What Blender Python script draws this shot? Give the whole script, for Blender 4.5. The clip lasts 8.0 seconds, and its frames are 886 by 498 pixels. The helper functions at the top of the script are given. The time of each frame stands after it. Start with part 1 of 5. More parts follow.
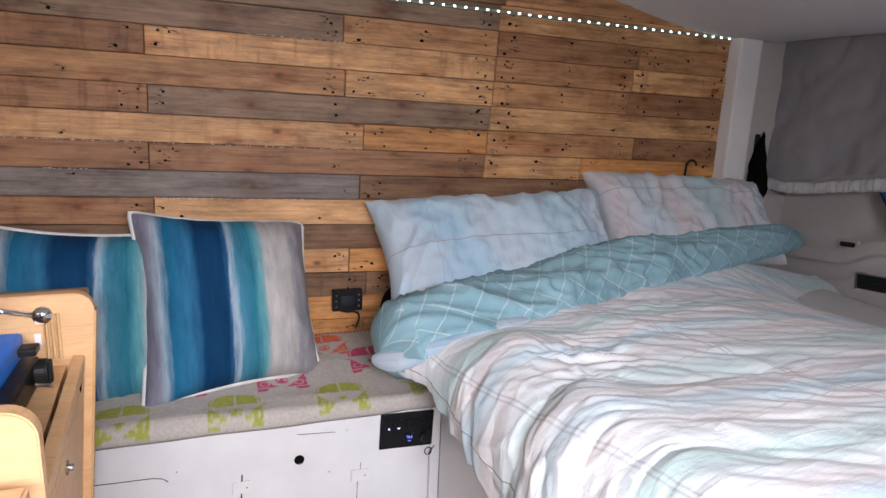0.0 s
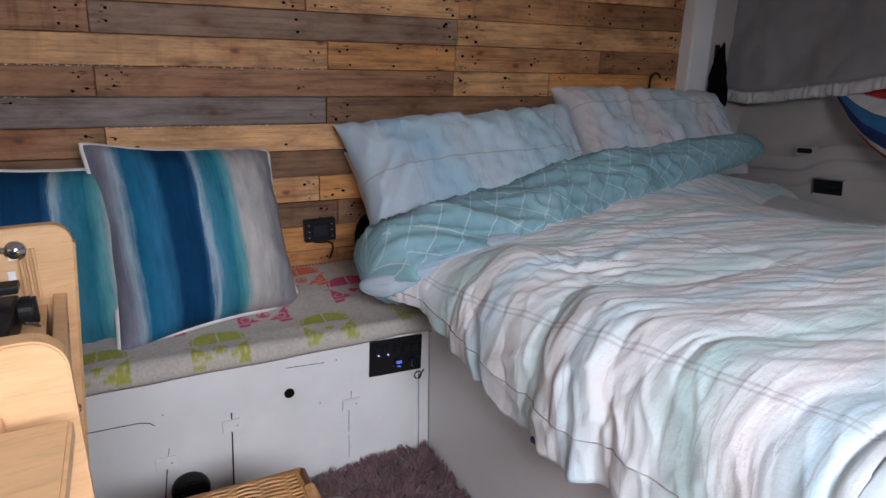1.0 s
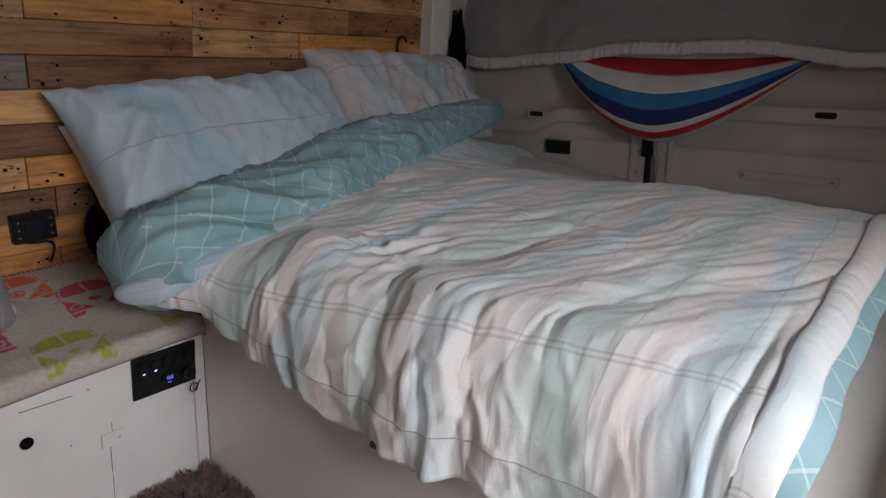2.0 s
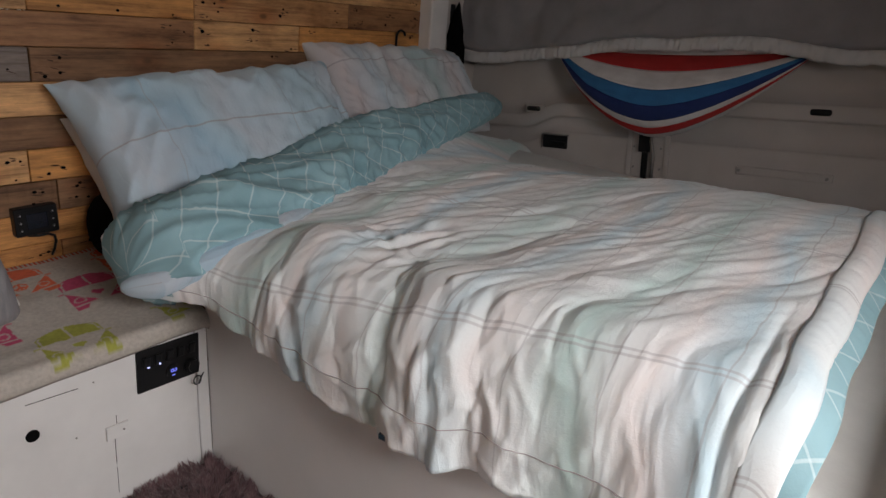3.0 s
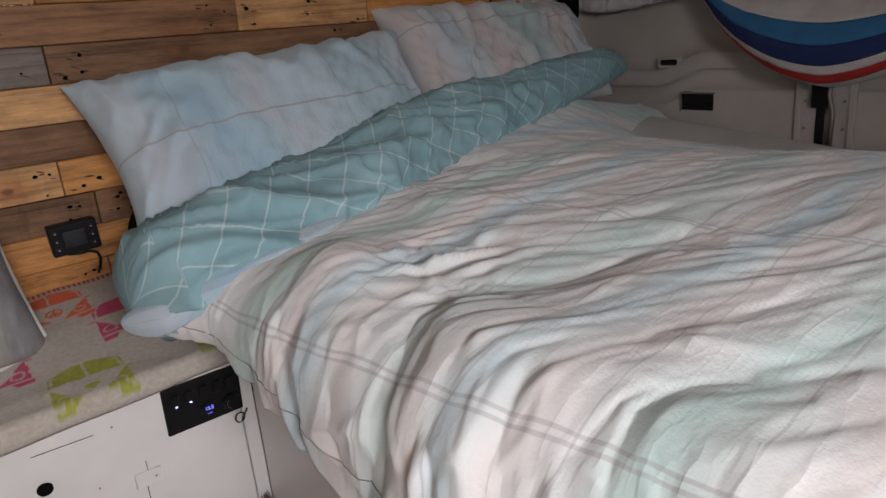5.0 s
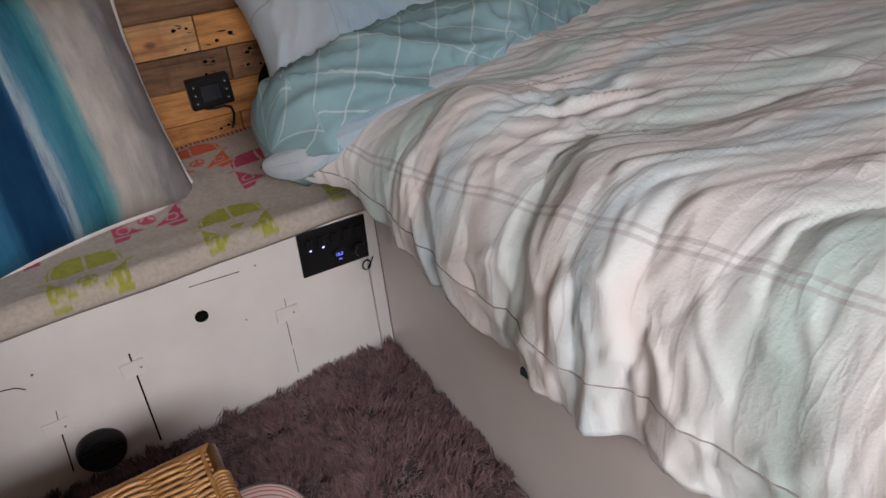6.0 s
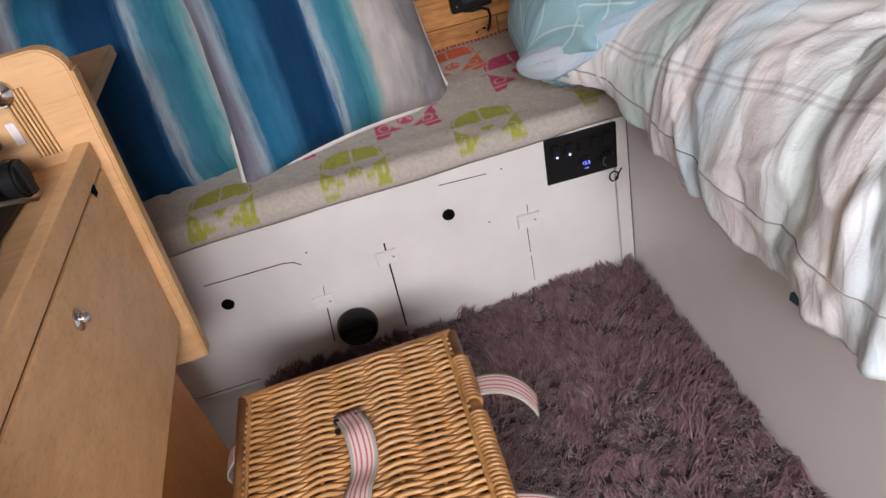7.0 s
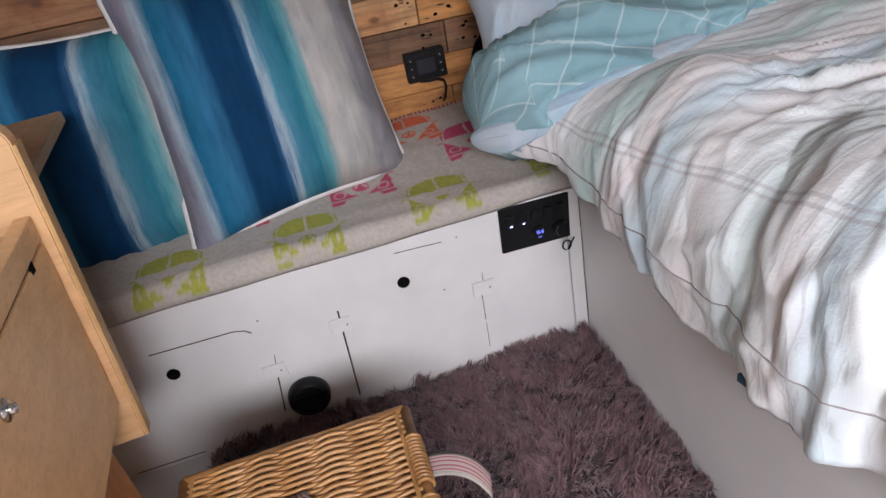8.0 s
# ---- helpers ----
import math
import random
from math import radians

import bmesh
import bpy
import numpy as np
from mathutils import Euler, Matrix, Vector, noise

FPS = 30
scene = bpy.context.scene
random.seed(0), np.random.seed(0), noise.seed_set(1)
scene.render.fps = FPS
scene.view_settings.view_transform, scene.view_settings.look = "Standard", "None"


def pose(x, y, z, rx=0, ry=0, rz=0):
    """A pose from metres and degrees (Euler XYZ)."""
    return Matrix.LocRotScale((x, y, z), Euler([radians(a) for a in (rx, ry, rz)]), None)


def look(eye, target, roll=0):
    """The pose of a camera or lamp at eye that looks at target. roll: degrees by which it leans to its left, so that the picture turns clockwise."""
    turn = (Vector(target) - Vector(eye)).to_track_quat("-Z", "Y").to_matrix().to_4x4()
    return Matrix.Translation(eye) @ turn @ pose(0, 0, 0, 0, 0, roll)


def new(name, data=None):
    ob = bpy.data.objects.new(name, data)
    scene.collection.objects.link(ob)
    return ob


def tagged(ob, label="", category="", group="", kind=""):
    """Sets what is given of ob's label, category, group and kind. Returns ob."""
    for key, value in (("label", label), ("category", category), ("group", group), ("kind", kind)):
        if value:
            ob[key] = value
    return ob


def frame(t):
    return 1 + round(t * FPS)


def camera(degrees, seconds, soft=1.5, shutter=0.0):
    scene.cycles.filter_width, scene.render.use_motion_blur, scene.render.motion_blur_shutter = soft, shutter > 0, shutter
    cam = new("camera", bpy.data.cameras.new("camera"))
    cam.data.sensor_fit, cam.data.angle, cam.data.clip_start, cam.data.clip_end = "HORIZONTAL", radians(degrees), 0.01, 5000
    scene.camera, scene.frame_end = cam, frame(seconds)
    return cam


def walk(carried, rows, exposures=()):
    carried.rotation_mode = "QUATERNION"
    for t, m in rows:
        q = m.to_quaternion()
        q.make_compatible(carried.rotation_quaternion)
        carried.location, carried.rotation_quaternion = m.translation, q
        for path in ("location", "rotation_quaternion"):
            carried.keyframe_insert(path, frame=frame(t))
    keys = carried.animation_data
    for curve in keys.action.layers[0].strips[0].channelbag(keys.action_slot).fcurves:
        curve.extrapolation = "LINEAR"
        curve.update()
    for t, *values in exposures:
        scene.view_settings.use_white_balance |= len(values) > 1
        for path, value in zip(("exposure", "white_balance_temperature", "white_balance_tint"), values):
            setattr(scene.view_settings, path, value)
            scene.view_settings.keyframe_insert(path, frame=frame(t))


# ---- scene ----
cam = camera(67.7, 8.0)
PATH = [
    (0, (-0.568, -1.514, 1.178), (0.101, 0.314, 0.72), 2.3),
    (0.5, (-0.588, -1.555, 1.16), (0.094, 0.246, 0.623), 2.4),
    (1, (-0.669, -1.433, 1.118), (0.169, 0.269, 0.487), 0.9),
    (1.2, (-0.67, -1.358, 1.114), (0.377, 0.195, 0.413), 0.0),
    (1.5, (-0.7, -1.272, 1.089), (0.649, 0.024, 0.382), 2.4),
    (1.7, (-0.711, -1.237, 1.098), (0.755, -0.059, 0.418), 3.8),
    (3, (-0.75, -1.202, 1.108), (0.751, -0.091, 0.393), 4.9),
    (3.5, (-0.701, -1.184, 1.093), (0.674, 0.051, 0.328), 2.7),
    (4, (-0.533, -1.135, 1.07), (0.639, 0.273, 0.267), -1.5),
    (4.2, (-0.472, -1.11, 1.081), (0.657, 0.366, 0.341), -1.8),
    (5.3, (-0.373, -1.1, 1.05), (0.761, 0.3, 0.181), -2.1),
    (5.5, (-0.384, -1.102, 1.043), (0.74, 0.274, 0.125), -1.2),
    (6, (-0.44, -1.098, 1.013), (0.356, 0.378, -0.077), -5.9),
    (6.1, (-0.456, -1.1, 1.021), (0.199, 0.437, -0.077), -8.5),
    (6.3, (-0.467, -1.078, 0.964), (-0.08, 0.505, -0.195), -10.7),
    (6.5, (-0.472, -1.076, 0.973), (-0.209, 0.531, -0.189), -11.5),
    (7, (-0.458, -1.085, 0.976), (-0.377, 0.537, -0.191), -15.8),
    (7.5, (-0.451, -1.07, 0.984), (-0.228, 0.568, -0.142), -10.4),
    (8, (-0.443, -1.068, 0.996), (-0.195, 0.607, -0.068), -12.4),
]
EXPOSURES = [(0.0, 0.42, 6400, 17), (0.5, 0.22, 6350, 15), (1.0, -0.25, 6150, 14), (1.5, -0.75, 6450, 15), (3.0, -0.64, 7050, 14), (3.5, -0.62, 7050, 14), (4.0, -0.6, 7000, 16), (5.5, -0.3, 7000, 15), (6.0, -0.47, 7100, 17), (6.5, 0.06, 7100, 18), (7.0, 0.12, 6850, 17), (7.5, 0.08, 6450, 16), (8.0, 0.06, 6500, 16)]
walk(cam, [(t, look(eye, target, roll)) for t, eye, target, roll in PATH], EXPOSURES)


# ---- world and light ----
world = bpy.data.worlds.new("sky")
scene.world = world
world.use_nodes = True
wn = world.node_tree
sky = wn.nodes.new("ShaderNodeTexSky")
sky.sky_type = "NISHITA"
sky.sun_disc = False
sky.sun_elevation, sky.sun_rotation = radians(48), radians(200)
wn.links.new(sky.outputs[0], wn.nodes["Background"].inputs[0])
wn.nodes["Background"].inputs[1].default_value = 0.12


def lamp(name, kind, m, energy, colour, **more):
    data = bpy.data.lights.new(name, kind)
    data.energy, data.color = energy, colour
    for key, value in more.items():
        if key == "size":
            data.size = value
        if key == "size_y":
            data.shape, data.size_y = "RECTANGLE", value
        if key == "angle":
            data.angle = radians(value)
    ob = new(name, data)
    ob.matrix_world = m
    return ob


lamp("sun", "SUN", look((-2, -6, 6), (0, 0, 0)), 0.5, (1, 0.96, 0.9), angle=12)
# daylight through the side door behind the camera
lamp("door_daylight", "AREA", look((-0.45, -2.16, 1.66), (-0.30, -0.3, 0.15)), 125, (0.95, 0.965, 1.0), size=0.9, size_y=0.8)
# added fill lamp at the van's unseen front end, brightens the bed's hanging side
lamp("front_fill", "AREA", look((-3.2, -1.32, 1.78), (0.0, -1.05, 0.5)), 26, (0.93, 0.97, 1.0), size=0.9, size_y=0.5)


# ---- materials ----
def nodes(name, rough=0.6, metal=0.0):
    m = bpy.data.materials.new(name)
    m.use_nodes = True
    t = m.node_tree
    b = t.nodes["Principled BSDF"]
    b.inputs["Roughness"].default_value = rough
    b.inputs["Metallic"].default_value = metal
    return m, t, b


def node(t, kind, **values):
    n = t.nodes.new(kind)
    for key, value in values.items():
        n.inputs[key.replace("_", " ")].default_value = value
    return n


def math_node(t, op, a, b=None):
    n = t.nodes.new("ShaderNodeMath")
    n.operation = op
    for i, v in enumerate((a, b)):
        if v is None:
            continue
        if isinstance(v, (int, float)):
            n.inputs[i].default_value = v
        else:
            t.links.new(v, n.inputs[i])
    return n.outputs[0]


def ramp(t, fac, stops, mode="LINEAR"):
    r = t.nodes.new("ShaderNodeValToRGB")
    r.color_ramp.interpolation = mode
    els = r.color_ramp.elements
    while len(els) < len(stops):
        els.new(0.5)
    for e, (p, c) in zip(els, stops):
        e.position, e.color = p, (*c, 1)
    t.links.new(fac, r.inputs[0])
    return r.outputs[0]


def mix(t, fac, a, b, mode="MIX"):
    n = t.nodes.new("ShaderNodeMix")
    n.data_type, n.blend_type = "RGBA", mode
    for i, v in ((0, fac), (6, a), (7, b)):
        if isinstance(v, (int, float)):
            n.inputs[i].default_value = v
        elif isinstance(v, tuple):
            n.inputs[i].default_value = (*v, 1)
        else:
            t.links.new(v, n.inputs[i])
    return n.outputs[2]


def noise_of(t, coord, scale, detail=4.0, rough=0.55, stretch=None):
    if stretch:
        mp = t.nodes.new("ShaderNodeMapping")
        mp.inputs["Scale"].default_value = stretch
        t.links.new(coord, mp.inputs[0])
        coord = mp.outputs[0]
    n = node(t, "ShaderNodeTexNoise", Scale=scale, Detail=detail, Roughness=rough)
    t.links.new(coord, n.inputs["Vector"])
    return n.outputs["Fac"]


def bump(t, b, height, strength=0.2, distance=0.002):
    n = node(t, "ShaderNodeBump", Strength=strength, Distance=distance)
    t.links.new(height, n.inputs["Height"])
    t.links.new(n.outputs[0], b.inputs["Normal"])


def objco(t):
    return t.nodes.new("ShaderNodeTexCoord").outputs["Object"]


def uvco(t):
    return t.nodes.new("ShaderNodeTexCoord").outputs["UV"]


def paint(name, colour, rough=0.5, dirt=0.12, scale=6.0, bumps=0.15, metal=0.0):
    """Plain paint or plastic with faint stains and a fine uneven skin."""
    m, t, b = nodes(name, rough, metal)
    co = objco(t)
    big = noise_of(t, co, scale, 5)
    fine = noise_of(t, co, 90, 3)
    dark = tuple(c * (1 - dirt * 2.2) for c in colour)
    t.links.new(ramp(t, big, [(0.3, dark), (0.62, colour)]), b.inputs["Base Color"])
    t.links.new(math_node(t, "ADD", math_node(t, "MULTIPLY", big, 0.25), rough - 0.12), b.inputs["Roughness"])
    bump(t, b, fine, bumps, 0.001)
    return m


def wood(name, light, dark, along=(1.2, 14, 14), rough=0.55, tinted=False, gain=1.0):
    """Wood with grain along the first axis; tinted boards take their tone from the object's own colour."""
    m, t, b = nodes(name, rough)
    co = objco(t)
    if tinted:
        info = t.nodes.new("ShaderNodeObjectInfo")
        shift = t.nodes.new("ShaderNodeVectorMath")
        shift.operation = "ADD"
        rnd = t.nodes.new("ShaderNodeCombineXYZ")
        for i in range(3):
            t.links.new(math_node(t, "MULTIPLY", info.outputs["Random"], 37.0 + 11 * i), rnd.inputs[i])
        t.links.new(co, shift.inputs[0])
        t.links.new(rnd.outputs[0], shift.inputs[1])
        co = shift.outputs[0]
    grain = noise_of(t, co, 4.2 if tinted else 5.5, 9, 0.72, (1.6, 7, 7) if tinted else along)
    fibre = noise_of(t, co, 30, 4, 0.6, (along[0] * 0.6, along[1], along[2]))
    blotch = noise_of(t, co, 5.0, 6, 0.65, (1.0, 2.0, 2.0))
    if tinted:
        base = mix(t, 1.0, info.outputs["Color"], ramp(t, grain, [(0.27, (0.34, 0.27, 0.22)), (0.44, (0.80, 0.77, 0.74)), (0.66, (1.2, 1.18, 1.14))]), "MULTIPLY")
        # growth rings seen edge on: long thin streaks that wander
        streak = noise_of(t, co, 7.0, 7, 0.66, (0.45, 5.0, 15.0))
        base = mix(t, 1.0, base, ramp(t, streak, [(0.30, (0.50, 0.42, 0.36)), (0.46, (0.92, 0.90, 0.88)), (0.62, (1.12, 1.10, 1.06))]), "MULTIPLY")
        # saw marks across some boards
        saw = noise_of(t, co, 3.0, 4, 0.6, (11.0, 1.0, 1.6))
        sawn = math_node(t, "MULTIPLY", ramp_val(t, saw, 0.54, 0.66, 1.0), ramp_val(t, info.outputs["Random"], 0.6, 0.85, 0.5))
        base = mix(t, sawn, base, mix(t, 1.0, base, (0.42, 0.34, 0.29), "MULTIPLY"))
        kn = t.nodes.new("ShaderNodeTexVoronoi")
        kn.voronoi_dimensions = "2D"
        kn.inputs["Scale"].default_value = 3.4
        flat, face = t.nodes.new("ShaderNodeSeparateXYZ"), t.nodes.new("ShaderNodeCombineXYZ")
        t.links.new(co, flat.inputs[0])
        t.links.new(flat.outputs[0], face.inputs[0])
        t.links.new(math_node(t, "MULTIPLY", flat.outputs[2], 1.7), face.inputs[1])
        t.links.new(face.outputs[0], kn.inputs["Vector"])
        knot = math_node(t, "ADD", kn.outputs["Distance"], math_node(t, "MULTIPLY", fibre, 0.06))
        halo = ramp_val(t, math_node(t, "MULTIPLY", knot, -1.0), -0.26, -0.08, 0.6)
        base = mix(t, halo, base, mix(t, 1.0, base, (0.70, 0.42, 0.26), "MULTIPLY"))
        base = mix(t, ramp_val(t, math_node(t, "MULTIPLY", knot, -1.0), -0.085, -0.050, 0.75), base, (0.085, 0.038, 0.016))
        base = mix(t, ramp_val(t, blotch, 0.52, 0.68, 0.75), base, mix(t, 1.0, base, (0.52, 0.42, 0.36), "MULTIPLY"))
    else:
        base = ramp(t, grain, [(0.28, dark), (0.62, light)])
        base = mix(t, ramp_val(t, blotch, 0.5, 0.8, 0.4), base, dark)
    base = mix(t, ramp_val(t, fibre, 0.52, 0.70, 0.5 if tinted else 0.35), base, mix(t, 1.0, base, (0.6, 0.55, 0.5), "MULTIPLY"))
    t.links.new(base, b.inputs["Base Color"])
    bump(t, b, mix(t, 0.5, grain, fibre), 0.35, 0.0015)
    return m


def ramp_val(t, fac, lo, hi, top):
    n = t.nodes.new("ShaderNodeMapRange")
    n.inputs[1].default_value, n.inputs[2].default_value, n.inputs[4].default_value = lo, hi, top
    t.links.new(fac, n.inputs[0])
    return n.outputs[0]


def lines(t, coord, period, width, offset=0.0):
    """1 on thin lines that repeat along one coordinate."""
    f = math_node(t, "FRACT", math_node(t, "ADD", math_node(t, "DIVIDE", coord, period), offset))
    d = math_node(t, "ABSOLUTE", math_node(t, "SUBTRACT", f, 0.5))
    return ramp_val(t, math_node(t, "MULTIPLY", d, -period), -width, -width * 0.55, 1.0)


def uv_axes(t, wobble=0.004, scale=14):
    uv = uvco(t)
    n = node(t, "ShaderNodeTexNoise", Scale=scale, Detail=2)
    t.links.new(uv, n.inputs["Vector"])
    v = t.nodes.new("ShaderNodeVectorMath")
    v.operation = "MULTIPLY_ADD"
    t.links.new(n.outputs["Color"], v.inputs[0])
    v.inputs[1].default_value = (wobble * 2, wobble * 2, 0)
    t.links.new(uv, v.inputs[2])
    s = t.nodes.new("ShaderNodeSeparateXYZ")
    t.links.new(v.outputs[0], s.inputs[0])
    return uv, s.outputs[0], s.outputs[1]


def weave_bump(t, b, strength=0.25, more=None):
    co = objco(t)
    fine = noise_of(t, co, 420, 2)
    mid = noise_of(t, co, 38, 5, 0.65)
    pinch = math_node(t, "SUBTRACT", 0.5, math_node(t, "ABSOLUTE", math_node(t, "SUBTRACT", noise_of(t, co, 15, 4, 0.6), 0.5)))
    both = math_node(t, "ADD", math_node(t, "MULTIPLY", pinch, 1.6), math_node(t, "MULTIPLY", mix(t, 0.3, mid, fine), 0.6))
    if more is not None:
        both = math_node(t, "ADD", both, more)
    bump(t, b, both, strength, 0.006)


def plaid_cloth(name, tones, cross=0.128, along=0.42, offset=0.024, bands=2.9, double=0.0095, folds=0.38, skew=0.0):
    """White cotton with soft mint, blue and pink bands and thin check lines."""
    m, t, b = nodes(name, 0.85)
    uv, u, v = uv_axes(t, 0.010, 9)
    if skew:
        v = math_node(t, "ADD", v, math_node(t, "MULTIPLY", u, skew))
    soft = noise_of(t, uv, 1.6, 3)
    k = math_node(t, "FRACT", math_node(t, "ADD", math_node(t, "MULTIPLY", u, bands), math_node(t, "MULTIPLY", soft, 1.1)))
    mint, blue, pink, pale = tones
    base = ramp(t, k, [(0.0, pink), (0.2, pale), (0.36, mint), (0.5, pale), (0.64, pink), (0.8, blue), (0.92, pale), (1.0, pink)])
    k2 = ramp_val(t, noise_of(t, uv, 2.3, 2), 0.45, 0.62, 0.45)
    base = mix(t, k2, base, pale)
    base = mix(t, ramp_val(t, noise_of(t, uv, 5.0, 4), 0.5, 0.75, 0.2), base, pink)
    grey = (0.34, 0.32, 0.34)
    for c, per, off, st in ((u, cross, 0.0, 0.38), (v, along, offset, 0.42), (v, along, offset + double / along, 0.42)):
        base = mix(t, math_node(t, "MULTIPLY", lines(t, c, per, 0.0027 if c is v else 0.0017, off), st), base, grey)
    t.links.new(base, b.inputs["Base Color"])
    b.inputs["Sheen Weight"].default_value = 0.15
    # thin pressed creases, most of them along the folds
    fold = noise_of(t, uv, 5.0, 3, 0.6, (5.0, 1.1, 1))
    thin = math_node(t, "POWER", math_node(t, "SUBTRACT", 1.0, math_node(t, "MULTIPLY", math_node(t, "ABSOLUTE", math_node(t, "SUBTRACT", fold, 0.5)), 2.0)), 9.0)
    weave_bump(t, b, 0.30, math_node(t, "MULTIPLY", thin, folds * 0.75))
    return m


def teal_check(name):
    m, t, b = nodes(name, 0.85)
    uv, u0, v0 = uv_axes(t, 0.0015)
    u = math_node(t, "ADD", math_node(t, "MULTIPLY", u0, 0.80), math_node(t, "MULTIPLY", v0, 0.60))
    v = math_node(t, "SUBTRACT", math_node(t, "MULTIPLY", v0, 0.80), math_node(t, "MULTIPLY", u0, 0.60))
    base = ramp(t, noise_of(t, uv, 5, 4), [(0.3, (0.20, 0.37, 0.42)), (0.7, (0.28, 0.46, 0.51))])
    for c, off in ((u, 0.0), (v, 0.2)):
        base = mix(t, math_node(t, "MULTIPLY", lines(t, c, 0.064, 0.0021, off), 0.5), base, (0.62, 0.72, 0.72))
    t.links.new(base, b.inputs["Base Color"])
    weave_bump(t, b)
    return m


def striped_cushion(name):
    m, t, b = nodes(name, 0.8)
    uv = uvco(t)
    n = noise_of(t, uv, 9, 6, 0.7, (3.0, 0.25, 1))
    s = t.nodes.new("ShaderNodeSeparateXYZ")
    t.links.new(uv, s.inputs[0])
    u = math_node(t, "ADD", s.outputs[0], math_node(t, "MULTIPLY", math_node(t, "SUBTRACT", n, 0.5), 0.10))
    navy, blue, teal, pale, grey, cream = (0.003, 0.046, 0.125), (0.012, 0.15, 0.275), (0.02, 0.18, 0.26), (0.36, 0.47, 0.55), (0.23, 0.23, 0.29), (0.50, 0.48, 0.46)
    base = ramp(t, u, [(0.0, grey), (0.07, (0.26, 0.26, 0.33)), (0.11, pale), (0.15, blue), (0.25, (0.03, 0.17, 0.32)), (0.31, navy), (0.43, navy), (0.455, (0.02, 0.10, 0.22)), (0.475, pale), (0.505, (0.07, 0.26, 0.37)), (0.575, teal), (0.625, (0.12, 0.36, 0.40)), (0.665, cream), (0.80, cream), (0.845, (0.38, 0.37, 0.39)), (1.0, (0.33, 0.32, 0.35))])
    streak = noise_of(t, uv, 7, 7, 0.7, (2.6, 0.5, 1))
    base = mix(t, 1.0, base, ramp(t, streak, [(0.32, (0.62, 0.65, 0.68)), (0.5, (0.86, 0.86, 0.86)), (0.7, (1.06, 1.03, 1.0))]), "MULTIPLY")
    t.links.new(base, b.inputs["Base Color"])
    b.inputs["Specular IOR Level"].default_value = 0.15
    weave_bump(t, b, 0.3)
    return m


def fabric(name, colour, rough=0.9, spread=0.2):
    m, t, b = nodes(name, rough)
    co = objco(t)
    c2 = tuple(c * (1 - spread) for c in colour)
    t.links.new(ramp(t, noise_of(t, co, 14, 5), [(0.3, c2), (0.65, colour)]), b.inputs["Base Color"])
    weave_bump(t, b, 0.2)
    return m


def printed(name):
    """Cloth whose print comes from the mesh's own colour layer."""
    m, t, b = nodes(name, 0.9)
    a = t.nodes.new("ShaderNodeVertexColor")
    a.layer_name = "print"
    co = objco(t)
    worn = ramp(t, noise_of(t, co, 120, 3), [(0.3, (0.86, 0.86, 0.86)), (0.62, (1.05, 1.05, 1.05))])
    t.links.new(mix(t, 1.0, a.outputs[0], worn, "MULTIPLY"), b.inputs["Base Color"])
    weave_bump(t, b, 0.3)
    return m


def glow(name, colour, strength):
    m, t, b = nodes(name)
    b.inputs["Emission Color"].default_value = (*colour, 1)
    b.inputs["Emission Strength"].default_value = strength
    b.inputs["Base Color"].default_value = (*colour, 1)
    return m


def banded(name, bands, rough=0.85):
    """Cloth with hard-edged bands along the first texture axis."""
    m, t, b = nodes(name, rough)
    s = t.nodes.new("ShaderNodeSeparateXYZ")
    t.links.new(uvco(t), s.inputs[0])
    t.links.new(ramp(t, s.outputs[0], bands, "CONSTANT"), b.inputs["Base Color"])
    weave_bump(t, b, 0.2)
    return m


WHITE = paint("white_paint", (0.78, 0.77, 0.76), 0.45, 0.05)
PANELWHITE = paint("panel_paint", (0.82, 0.80, 0.785), 0.42, 0.04, 3)
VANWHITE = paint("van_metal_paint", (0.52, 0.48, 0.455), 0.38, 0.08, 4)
FLOORW = paint("floor_vinyl", (0.62, 0.63, 0.64), 0.4, 0.07)
HEADLINER = paint("headliner", (0.72, 0.72, 0.74), 0.8, 0.03, 2, 0.3)
BLACK = paint("black_plastic", (0.012, 0.012, 0.013), 0.35, 0.1)
DARK = paint("dark_void", (0.005, 0.005, 0.005), 0.95, 0.1)
DARK.node_tree.nodes["Principled BSDF"].inputs["Specular IOR Level"].default_value = 0.05
BLACK.node_tree.nodes["Principled BSDF"].inputs["Specular IOR Level"].default_value = 0.2
CHROME = paint("chrome", (0.75, 0.75, 0.76), 0.18, 0.05, 6, 0.05, 1.0)
STEEL = paint("worn_steel", (0.35, 0.34, 0.33), 0.4, 0.15, 9, 0.1, 1.0)
BLUE = paint("stove_blue", (0.015, 0.20, 0.75), 0.35, 0.05)
BOARD = wood("pallet_wood", (0, 0, 0), (0, 0, 0), tinted=True, rough=0.62)
PLY = wood("birch_ply", (0.76, 0.475, 0.245), (0.60, 0.355, 0.17), (1.0, 3.5, 7), 0.5)
PLYEDGE = wood("ply_edge", (0.60, 0.37, 0.16), (0.48, 0.27, 0.10), (1, 6, 6), 0.5)
DARKWOOD = wood("orange_brown_wood", (0.52, 0.21, 0.065), (0.38, 0.14, 0.04), (4, 4, 1), 0.5)
LINING = wood("dark_lining", (0.16, 0.07, 0.03), (0.09, 0.035, 0.012), (4, 4, 1), 0.7)
RAWWOOD = wood("raw_wood", (0.42, 0.29, 0.18), (0.28, 0.18, 0.1), (4, 2, 8), 0.65)
